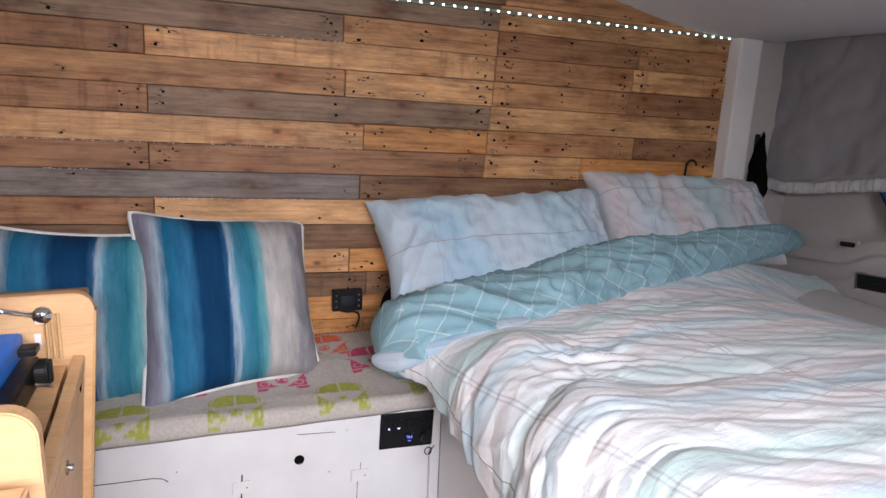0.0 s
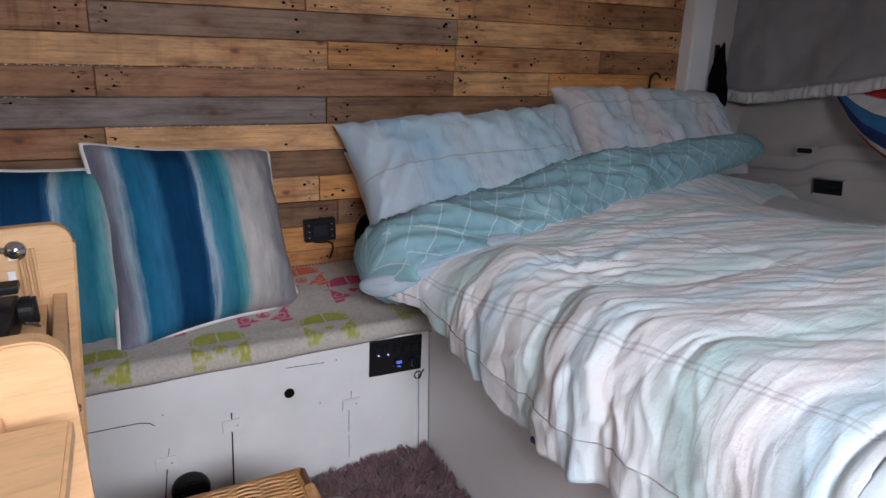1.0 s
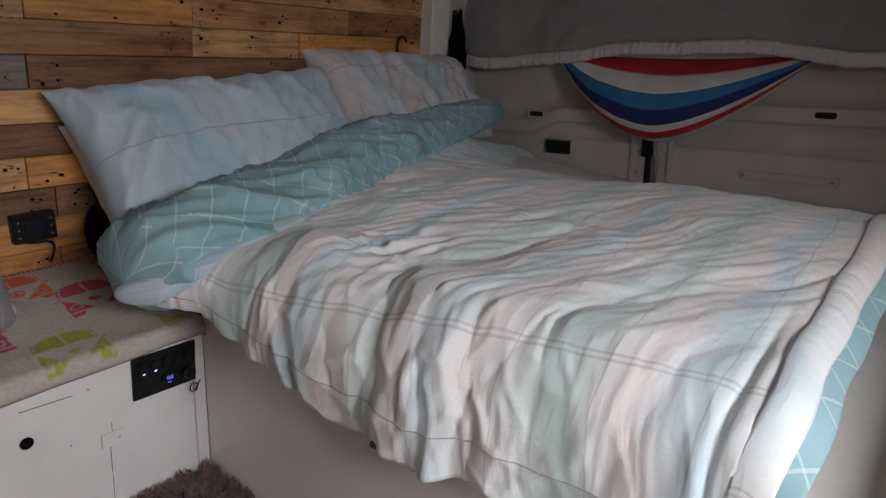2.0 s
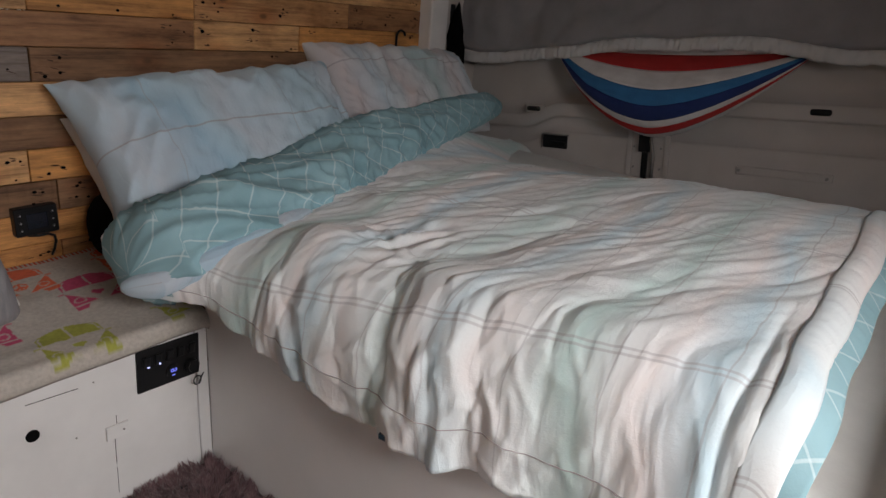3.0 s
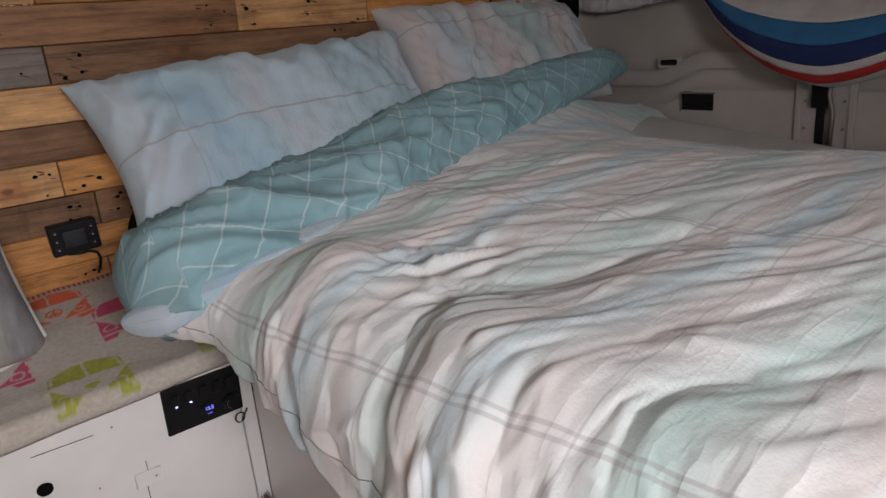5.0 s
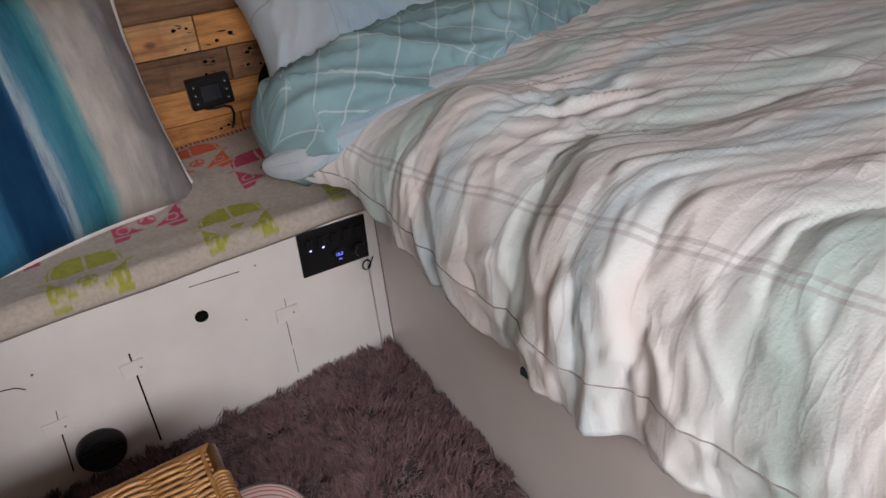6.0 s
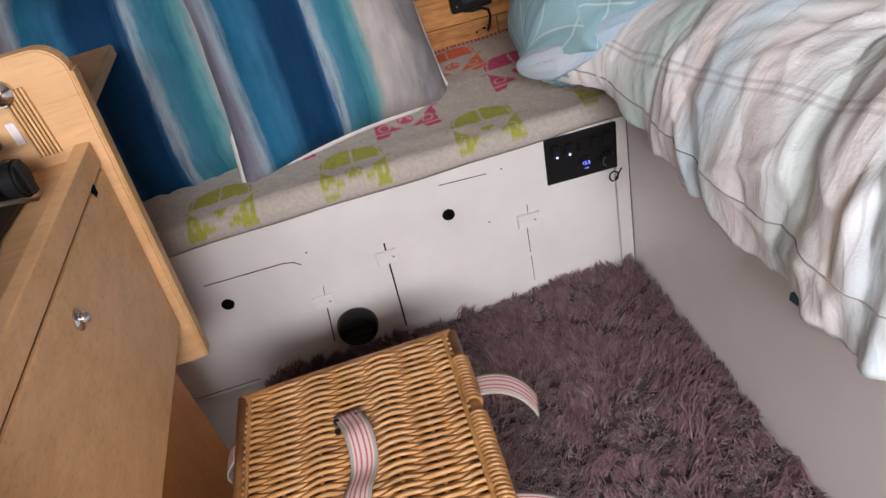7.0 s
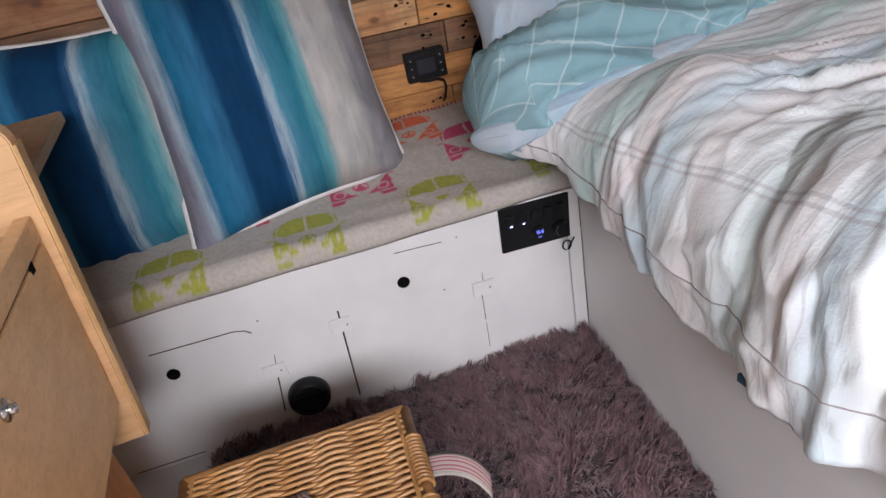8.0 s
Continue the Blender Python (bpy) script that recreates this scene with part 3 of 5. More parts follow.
def switch_panel():
    p = empty("switch_panel", "black twelve-volt switch panel with lit blue readout", "control panel", (-0.0965, 0, 0.315))
    plate = part("plate", box((-0.0725, -0.006, -0.050), (0.0725, 0.0, 0.050), 0.003), BLACK, p)
    plate.matrix_local = pose(0, 0, 0, 0, 2.2, 0)
    t = pose(0, -0.006, 0, 0, 2.2, 0)
    for i in range(5):
        sw = part("rocker", box((-0.008, -0.006, -0.013), (0.008, 0.0, 0.013), 0.003), BLACK, p)
        sw.matrix_local = t @ pose(-0.052 + 0.026 * i, 0, 0.022, 8)
        sl = part("mark", box((-0.003, -0.0003, -0.0006), (0.003, 0, 0.0006)), STEEL, p)
        sl.matrix_local = t @ pose(-0.052 + 0.026 * i, -0.0062, 0.033)
    for i in range(2):
        sp = part("lit_mark", box((-0.002, -0.001, -0.0011), (0.002, 0, 0.0011), 0.0003), PALELED, p, "lit blue mark")
        sp.matrix_local = t @ pose(-0.051 + 0.026 * i, -0.0065, 0.011)
    meter = part("meter", cyl(0.016, 0.006, 28, 0.001), BLACK, p)
    meter.matrix_local = t @ pose(0.006, 0, -0.020, 90)
    text("reading", "12.5", t @ pose(0.006, -0.0066, -0.017, 90), 0.0095, BLUELED, p)
    bar = part("reading_line", box((-0.004, -0.0004, -0.0006), (0.004, 0, 0.0006)), BLUELED, p)
    bar.matrix_local = t @ pose(0.006, -0.0066, -0.028)
    sock = part("socket", cyl(0.017, 0.012, 28, 0.002), BLACK, p)
    sock.matrix_local = t @ pose(0.05, 0, -0.022, 90)
    arc = part("socket_ring", tube([(0.05 + 0.012 * math.cos(a), -0.0125, -0.022 + 0.012 * math.sin(a)) for a in np.linspace(2.2, 4.2, 10)], 0.0005, 5), STEEL, p)
    arc.matrix_local = t
    loop = part("cap_strap", tube([(0.058 + 0.009 * math.sin(a), -0.014, -0.048 - 0.011 * (1 - math.cos(a))) for a in np.linspace(-math.pi * 0.95, math.pi * 0.95, 18)] + [(0.075, -0.012, -0.046)], 0.0016, 6), BLACK, p, smooth=True)
    loop.matrix_local = t


switch_panel()


# ---- heater display on the boards ----
disp = empty("heater_display", "black plastic heater controller with small screen and buttons", "control panel", (-0.178, WALL_Y, 0.558))
part("case", box((-0.046, -0.022, -0.033), (0.046, 0.004, 0.033), 0.005, 3), BLACK, disp, smooth=False)
part("screen", box((-0.022, -0.0236, -0.018), (0.022, -0.0215, 0.018), 0.001), paint("screen_glass", (0.008, 0.011, 0.02), 0.12, 0.05), disp, "dark glass screen")
for sx in (-1, 1):
    for dz in (-0.018, 0.0, 0.018):
        b = part("button", cyl(0.0045, 0.002, 14), BLACK, disp)
        b.matrix_local = pose(sx * 0.034, -0.0215, dz, 90)
        b2 = part("button_mark", box((-0.0016, -0.0004, -0.0016), (0.0016, 0, 0.0016)), paint("pale_print", (0.35, 0.35, 0.37), 0.5), disp)
        b2.matrix_local = pose(sx * 0.034, -0.0238, dz)
part("cable", tube([(-0.02, -0.012, -0.034), (0.0, -0.018, -0.037), (0.02, -0.02, -0.036), (0.034, -0.017, -0.044), (0.038, -0.012, -0.06), (0.034, -0.008, -0.08), (0.028, -0.004, -0.095)], 0.0032, 8), BLACK, disp, smooth=True)


# ---- bench cloth ----
def cloth_z(x, y):
    return 0.418 + 0.035 * step(0.0, 0.36, y) + 0.004 * n3(x * 9, y * 12, 1) + 0.002 * n3(x * 30, y * 30, 4) + 0.004 * math.sin(x * 7 + y * 5)


def in_van(u, v, kind):
    """Print strength of one small camper van, u and v from -1 to 1."""
    if abs(u) > 1 or abs(v) > 1:
        return 0
    w = 0.84 - 0.04 * v
    if v > 0.55:
        w = 0.82 * max(1 - ((v - 0.55) / 0.45) ** 2.2, 0) ** 0.5
    if abs(v - 0.14) < 0.05 and abs(u) < 1.0 and abs(u) > w:
        return 0.7
    if abs(u) > w:
        return 0
    if v > 0.20:
        frame_line = abs(u) < 0.03 or v < 0.25 or (w - abs(u) < 0.10 and w - abs(u) > 0.05 and v < 0.8)
        return 0.0 if frame_line else 1.0
    r2 = u * u + (v + 0.22) ** 2
    if r2 < 0.05:
        if kind == 1:
            return 1.0 if r2 > 0.028 or abs(u) < 0.045 or abs(abs(u) * 0.8 + v + 0.22) < 0.06 and v < -0.2 else 0.1
        return 1.0 if abs(u) < 0.17 and abs(u) * 0.9 - 0.16 < v + 0.26 < 0.13 - 0.3 * (abs(u) - 0.1) ** 2 else 0.0
    edge = 0.84 * (v + 0.86)
    if abs(u) < edge:
        return 0.0
    lamp_r = (abs(u) - 0.60) ** 2 + (v + 0.42) ** 2
    if 0.014 < lamp_r < 0.03:
        return 0.25
    if abs(v + 0.72) < 0.035:
        return 0.2
    return 1.0 if abs(u) > 0.42 + 0.5 * max(-0.72 - v, 0) and v > -0.95 or v > -0.74 else 0.0


def bench_cloth():
    xs = np.arange(-1.22, 0.012, 0.0025)
    front = [(-0.012, 0.372), (-0.016, 0.380), (-0.017, 0.390), (-0.015, 0.400), (-0.010, 0.409), (-0.002, 0.416)]
    lens = [0, 0.009, 0.019, 0.029, 0.039, 0.05]
    ys = np.arange(0.008, WALL_Y - 0.004, 0.0025)
    green, pink, orange, ground_c = (0.33, 0.34, 0.03), (0.50, 0.03, 0.12), (0.66, 0.10, 0.03), (0.46, 0.42, 0.375)
    vans = [(-0.775, 0.022, green, 0), (-0.522, 0.024, green, 1), (-0.262, 0.034, green, 0), (-0.015, 0.055, green, 0), (-0.65, 0.155, pink, 1), (-0.40, 0.155, pink, 1), (-0.145, 0.198, pink, 0), (-0.262, 0.300, orange, 1), (-0.02, 0.31, orange, 1)]
    g, uv, col = [], [], []
    for x in xs:
        r, c = [], []
        sway = 0.006 * n3(x * 6, 0.0, 9)
        path = [(y, z + sway * (1 - i / 6)) for i, (y, z) in enumerate(front)]
        cover = [-0.05 + l for l in lens] + list(ys)
        pts = path + [(y, cloth_z(x, y)) for y in ys]
        for (y, z), f in zip(pts, cover):
            if x > -0.012:
                z -= 0.03 * ((x + 0.012) / 0.024) ** 2
            r.append((x, y, z))
            shade = ground_c
            for cx, cy, cc, kind in vans:
                du, dv = (x - cx) / 0.074, (f - cy) / 0.064
                if abs(du) < 1.05 and abs(dv) < 1.05:
                    k = in_van(du + 0.03 * n3(x * 40, f * 40), dv + 0.04 * n3(x * 35, f * 35, 5), kind)
                    if k:
                        k *= 0.9
                        shade = tuple(a * (1 - k) + b * k for a, b in zip(shade, cc))
            if f > WALL_Y - 0.022 and int((x + 3) / 0.0048) % 2 == 0:
                shade = (0.48, 0.07, 0.03)
            c.append(shade)
        g.append(r)
        col.append(c)
    g, col = np.array(g), np.array(col)
    ob = sheet("bench_cloth", g, g[..., :2], PRINT, thick=0.004, colours=col)
    tagged(ob, "beige bench throw printed with green, pink and orange camper vans", "throw")
    ob.modifiers[0].offset = -1


bench_cloth()
pad = empty("bench_pad", "thin foam seat pad under the printed throw", "seat pad")
part("foam", box((-1.25, 0.004, BENCH_TOP), (-0.004, WALL_Y - 0.012, 0.41), 0.01), SHEET, pad)


# ---- cushions and pillows ----
def pillow_grid(w, h, thick, seed, wrinkle, pinch=0.07, n=56):
    """Front and back of a stuffed case, as one closed grid (columns run round it)."""
    rows, uv = [], []
    vs = np.sin(np.linspace(-1, 1, n) * math.pi / 2)
    us = np.concatenate([np.sin(np.linspace(-1, 1, n) * math.pi / 2), np.sin(np.linspace(1, -1, n) * math.pi / 2)[1:]])
    side = np.concatenate([np.ones(n), -np.ones(n - 1)])
    for v in vs:
        r, q = [], []
        for u, s in zip(us, side):
            edge_u = 1 - pinch * (1 - v * v) ** 1.0
            edge_v = 1 - pinch * (1 - u * u) ** 1.0
            t = max(1 - abs(u) ** 3.2, 0) ** 0.55 * max(1 - abs(v) ** 3.2, 0) ** 0.55
            x, y = u * w / 2 * edge_u, v * h / 2 * edge_v
            rim = max(abs(u), abs(v))
            z = s * thick / 2 * t
            k = wrinkle * (t ** 0.5)
            z += k * (0.55 * n3(x * 4, y * 4, seed) + 0.9 * ridge(n3(x * 9 + y * 3, y * 5 - x * 4, seed + 4)) * (0.3 + rim) + 0.7 * ridge(n3(x * 19 - y * 7, y * 8 + x * 3, seed + 14)) * (0.25 + rim) + 0.4 * ridge(n3(x * 34 + y * 14, y * 13, seed + 24)) * rim + 0.2 * n3(x * 30, y * 30, seed + 8)) * s
            r.append((x, y, z))
            q.append((x + w / 2, y + h / 2) if s > 0 else (x + w / 2, y + h / 2))
        rows.append(r)
        uv.append(q)
    return np.array(rows), np.array(uv)


def cushion(m, label, seed, curl=0.055, reach=1.0):
    """A piped square cushion; its seam curls back along one side by curl; reach is how much of the stripe pattern it shows."""
    ob = empty("cushion", label, "cushion", group="bench cushions")
    ob.matrix_world = m
    g, uv = pillow_grid(0.455, 0.455, 0.21, seed, 0.014, 0.085)
    g[..., 1] *= 1.02 - 0.07 * g[..., 0] / 0.2275
    g[..., 2] -= curl * np.clip(g[..., 0] / 0.2275, 0, 1) ** 2.5
    sheet("front_cover", g[:, :56], uv[:, :56] / 0.455 * np.array([reach, 1.0]), STRIPES, ob)
    sheet("back_cover", g[:, 55:], uv[:, 55:] / 0.455, fabric("navy_cloth", (0.03, 0.06, 0.11)), ob, "plain dark navy back")
    pts = []
    for k in range(121):
        a = k / 120 * 4
        s, f = int(a) % 4, (a % 1) * 2 - 1
        e = 0.2275 * (1 - 0.085 * (1 - f * f))
        x, y = [(f * 0.2275, -e), (e, f * 0.2275), (-f * 0.2275, e), (-e, -f * 0.2275)][s]
        c = max(abs(f) - 0.93, 0) * 0.12
        pts.append((x * (1 - c), y * (1 - c) * (1.02 - 0.07 * x / 0.2275), -curl * min(max(x / 0.2275, 0), 1) ** 2.5))
    part("piping", tube(pts, 0.0074, 8), PIPING, ob, "white piped edge", True)
    return ob


def frame_of(origin, right, up):
    """A pose whose x runs along right, y along up, z out of the face."""
    r = Vector(right).normalized()
    z = r.cross(Vector(up)).normalized()
    u = z.cross(r)
    return Matrix.Translation(origin) @ Matrix((r, u, z)).transposed().to_4x4()


cushion(frame_of((-0.516, 0.222, 0.628), (1, 0.15, -0.02), (0.0, 0.45, 0.9)), "square blue striped cushion with white piping leaning on the boards", 3.0)
cushion(frame_of((-0.862, 0.243, 0.592), (1, 0.02, -0.01), (0.0, 0.30, 0.9)), "blue striped piped cushion half hidden behind the kitchen unit", 11.0, 0.02, 0.80)


def pillow(m, label, w, h, thick, seed, mat=None):
    g, uv = pillow_grid(w, h, thick, seed, 0.020, 0.10, 90)
    ob = sheet("pillow", g, uv, mat or PLAID)
    ob.matrix_world = m
    return tagged(ob, label, "pillow", "bed pillows")


pillow(frame_of((0.248, 0.20, 0.714), (0.72, -0.02, 0.028), (0.0, 0.27, 0.33)), "pale blue and white checked pillow leaning on the boards", 0.765, 0.425, 0.22, 21.0, PILLOWBLUE)
pillow(frame_of((0.945, 0.262, 0.80), (0.72, -0.045, -0.035), (0.0, 0.27, 0.31)), "pale pink and mint checked pillow beside the post", 0.70, 0.33, 0.17, 37.0, PILLOWPINK)
pillow(frame_of((0.264, 0.275, 0.600), (0.72, 0.0, 0.0), (0.0, 0.20, 0.33)), "plain white pillow propped behind the checked one", 0.72, 0.42, 0.14, 51.0, SHEET)
spk = empty("dark_bag", "round black bag tucked between bed and boards", "bag")
bm = bmesh.new()
bmesh.ops.create_icosphere(bm, subdivisions=3, radius=1)
for v in bm.verts:
    c = v.co.copy()
    v.co = Vector((-0.035 + c.x * 0.055, 0.31 + c.y * 0.075, 0.53 + c.z * 0.085))
part("body", bm, DARK, spk, smooth=True)


# ---- bed ----
bed = empty("bed_base", "pale painted plywood bed base", "bed")
part("side_panel", box((0.0, -1.34, 0.0), (0.018, -0.0, 0.43), 0.002), PANELWHITE, bed)
part("platform", box((0.018, -1.34, 0.40), (1.40, WALL_Y - 0.004, 0.43)), PANELWHITE, bed)
part("end_panel", box((0.018, -1.34, 0.0), (1.40, -1.322, 0.40)), PANELWHITE, bed)
matt = empty("mattress", "thick mattress with a white fitted sheet", "mattress")
part("fitted_sheet", box((0.0, -1.30, 0.445), (1.37, WALL_Y - 0.03, 0.60), 0.045, 5), SHEET, matt, smooth=True)
part("core", box((0.012, -1.285, 0.43), (1.36, WALL_Y - 0.04, 0.445), 0.004), SHEET, matt)


def top_z(x, y):
    z = 0.632 + 0.10 * step(0.0, 1.2, -y) + 0.05 * math.exp(-((x - 0.6) / 0.35) ** 2) - 0.11 * step(0.8, 1.42, x)
    return z + 0.09 * math.exp(-((y - 0.12) / 0.15) ** 2) * step(0.5, 1.1, x)


def crease(v, sharp=2.5):
    """A thin fold with a sharp crest and a soft foot."""
    return max(1 - abs(v) * 3.0, 0.0) ** sharp


def billow(v):
    """A full rounded fold that ends in a narrow valley."""
    return min(abs(v) * 2.6, 1.0) ** 0.7


def wrinkles(x, y, s, drape):
    """Folds that run back and towards the foot on top, and straight down the hanging side."""
    wx, wy = n3(x * 2.4, y * 2.4, 8), n3(x * 2.4, y * 2.4, 18)
    q = y + 0.62 * max(x - 0.02, 0) + 0.085 * wx + 0.03 * n3(x * 7, y * 7, 31)
    l = s + 0.09 * wy
    m1, m2 = step(-0.15, 0.25, n3(x * 4.2, y * 4.2, 61)), step(-0.05, 0.35, n3(x * 5.1, y * 5.1, 71))
    a = 0.5 * n3(q * 4.0, l * 1.2, 2) + 0.85 * billow(n3(q * 5.2, l * 1.3, 5)) + 0.48 * m1 * billow(n3(q * 10.5 + 3, l * 2.0, 7))
    a += 0.34 * m2 * billow(n3(q * 20.0, l * 3.4, 9)) + 0.18 * crease(n3(q * 34.0, l * 7, 13), 1.5) + 0.25 * n3(x * 5, y * 5, 12)
    a += 0.26 * crease(n3(q * 8 - l * 5, l * 5 + q * 5, 41), 2.0) + 0.20 * m1 * crease(n3(q * 14 + l * 9, l * 9 - q * 8, 45), 1.8)
    amp = 0.0165 + 0.003 * drape
    amp *= 1 - 0.4 * step(-0.86, -1.02, y)
    amp *= 1 - 0.4 * step(0.6, 1.3, x)
    amp *= 0.85 + 0.5 * n3(x * 2.3, y * 2.3, 50)
    out = amp * (a - 0.70)
    knot = math.exp(-(((x - 0.13) / 0.11) ** 2 + ((y + 0.45) / 0.12) ** 2))
    out += knot * (0.012 * crease(n3(x * 11 + y * 12, y * 11, 3), 1.5) + 0.009 * crease(n3(x * 24 + y * 14, y * 20, 33), 1.5) - 0.007)
    return out + 0.028 * math.exp(-(((x - 0.05) / 0.07) ** 2 + ((y + 0.33) / 0.09) ** 2))


def duvet():
    ob = empty("duvet", "crumpled white duvet with mint, blue and pink checks", "duvet")
    ys = np.concatenate([np.linspace(0.12, -1.13, 300)])
    g, uv, lin, luv = [], [], [], []
    for y in ys:
        zt = top_z(0.1, y)
        xd = -0.090 - 0.072 * step(-0.30, -0.05, y) + 0.030 * step(-0.62, -0.95, y)
        zb = float(np.interp(-y, [-0.12, 0.1, 0.21, 0.34, 0.5, 0.65, 0.75, 0.85, 0.95, 1.13], [0.575, 0.52, 0.50, 0.468, 0.442, 0.436, 0.446, 0.454, 0.452, 0.44]))
        zb += 0.005 * math.sin(y * 37) * step(-0.1, -0.4, y) + 0.010 * n3(y * 9, 3)
        pts = [(x, top_z(x, y), 0.0) for x in np.linspace(1.40, 0.12, 240)]
        p0, p1, p2, p3 = (0.11, zt), (-0.05, zt + 0.005), (xd - 0.02, zt - 0.05), (xd + 0.012, zb)
        for k in np.linspace(0, 1, 90)[1:]:
            c = [(1 - k) ** 3, 3 * k * (1 - k) ** 2, 3 * k * k * (1 - k), k ** 3]
            pts.append((sum(w * p[0] for w, p in zip(c, (p0, p1, p2, p3))), sum(w * p[1] for w, p in zip(c, (p0, p1, p2, p3))), k))
        r, q = [], []
        s = 0.0
        for i, (x, z, k) in enumerate(pts):
            a, b = pts[max(i - 1, 0)], pts[min(i + 1, len(pts) - 1)]
            tx, tz = b[0] - a[0], b[1] - a[1]
            ln = math.hypot(tx, tz) or 1
            nx, nz = tz / ln, -tx / ln
            if i:
                s += math.hypot(x - pts[i - 1][0], z - pts[i - 1][1])
            d = wrinkles(x, y, s, k)
            d -= 0.009 * math.exp(-((y + 1.098) / 0.007) ** 2) * step(0.3, 0.0, x)
            if k > 0.8:
                d += (0.005 * math.sin(y * 50 + 9 * n3(y * 4, 1)) + 0.008 * n3(y * 20, 2)) * (k - 0.8) * 5
            r.append((x + nx * d, y + 0.012 * n3(s * 9, y * 9, 20) * (0.3 + k), z + nz * d))
            q.append((-y, s))
        g.append(r)
        uv.append(q)
    g, uv = np.array(g), np.array(uv)
    sheet("cover", g, uv, PLAID, ob, thick=0.006)
    seam = [tuple(g[i, -13]) for i in range(24, len(g), 2)]
    part("hem_seam", tube([(a - 0.0035, b, c) for a, b, c in seam], 0.0011, 5), fabric("seam_thread", (0.36, 0.33, 0.34)), ob, "stitched hem line", True)
    peek = [i for i in range(len(g)) if -1.10 < g[i, -1][1] < -0.76]
    low, lowuv = [], []
    for n, i in enumerate(peek):
        x, y, z = g[i, -1]
        k = n / (len(peek) - 1)
        drop = (0.004 + 0.020 * max(n3(k * 5.0, 7.0, 2.0) + 0.25, 0)) * math.sin(k * math.pi) ** 0.5
        low.append([(x + 0.012, y, z + 0.03), (x + 0.011, y, z + 0.006), (x + 0.010 + 0.004 * n3(k * 30, 1), y, z - drop)])
        lowuv.append([(-y, 0.0), (-y, 0.02), (-y, 0.04)])
    sheet("lining_edge", np.array(low), np.array(lowuv), TEAL, ob, "teal lining below the hem", thick=0.004)
    tag = part("cloth_tag", box((-0.006, -0.012, -0.005), (0.004, 0.012, 0.006), 0.002), fabric("navy_tag", (0.02, 0.05, 0.08)), ob, "dark blue cloth tag")
    tag.matrix_local = pose(-0.088, -0.632, 0.447, 0, 0, 8)
    # the plain edge band with its stitched fold, and the teal lining that shows at the foot
    for name, mat, ya, yb, drop, label in (("edge_band", PLAID, -1.122, -1.165, 0.002, "plain stitched edge band"), ("lining", TEAL, -1.13, -1.188, -0.016, "teal checked lining")):
        e, eu = [], []
        last = g[-1]
        for k in np.linspace(0, 1, 12):
            y = ya + (yb - ya) * k
            e.append([(p[0] + (0.0 if drop > 0 else 0.012 * step(0.3, 0.0, p[0])), y + 0.01 * n3(p[0] * 6, p[2] * 6), p[2] + drop + 0.006 * math.sin(k * 3.1) - (0.02 * k * k)) for p in last])
            eu.append([(0.09 + 0.9 * (ya - y) if drop > 0 else -y, q[1]) for q in uv[-1]])
        sheet(name, np.array(e), np.array(eu), mat, ob, label, thick=0.006)


duvet()


def soft_roll(name, line, size, seed, material, parent, label="", tail=0.12, rough=1.0):
    """A long soft roll of cloth along a bent line, with rounded ends; size gives its half width and half height at a place."""
    g, uv = [], []
    line = [Vector(p) for p in line]
    cum = [0.0]
    for a, b in zip(line, line[1:]):
        cum.append(cum[-1] + (b - a).length)
    total = cum[-1]
    for k in np.linspace(0, 1, int(60 + 150 * total)):
        d = k * total
        i = min(max(j for j in range(len(cum)) if cum[j] <= d + 1e-9), len(line) - 2)
        p = line[i].lerp(line[i + 1], (d - cum[i]) / (cum[i + 1] - cum[i]))
        cap = min(1.0, math.sqrt(max(1 - (1 - min(d / 0.07, 1)) ** 2, 0)), math.sqrt(max(1 - (1 - min((total - d) / tail, 1)) ** 2, 0)))
        ry, rz = (v * cap for v in size(p.x))
        row, q = [], []
        for a in np.linspace(-math.pi * 0.75, math.pi * 1.25, 84):
            ca, sa = math.cos(a), math.sin(a)
            w = 0.20 * n3(d * 5, ca * 1.3, sa * 1.3 + seed) + 0.17 * crease(n3(d * 6 + ca * 1.1, ca * 1.2 + d * 2, sa * 1.2 + 3 + seed), 1.5)
            w += 0.11 * crease(n3(d * 13 + ca * 2.0, ca * 1.6, sa * 1.6 + 6 + seed), 1.8) + 0.05 * crease(n3(d * 24 - ca * 2, ca * 2 - d * 7, sa * 2 + 8 + seed), 1.6) - 0.06
            w = 1 + rough * w * (1 - 0.55 * step(0.4, 1.1, p.x))
            row.append((p.x - 0.2 * ca * ry, p.y + ca * ry * w, p.z + sa * rz * w))
            q.append((d + a * 0.016, a * 0.55 * (ry + rz) if cap > 0.98 else a * 0.092))
        g.append(row)
        uv.append(q)
    return sheet(name, np.array(g), np.array(uv), material, parent, label)


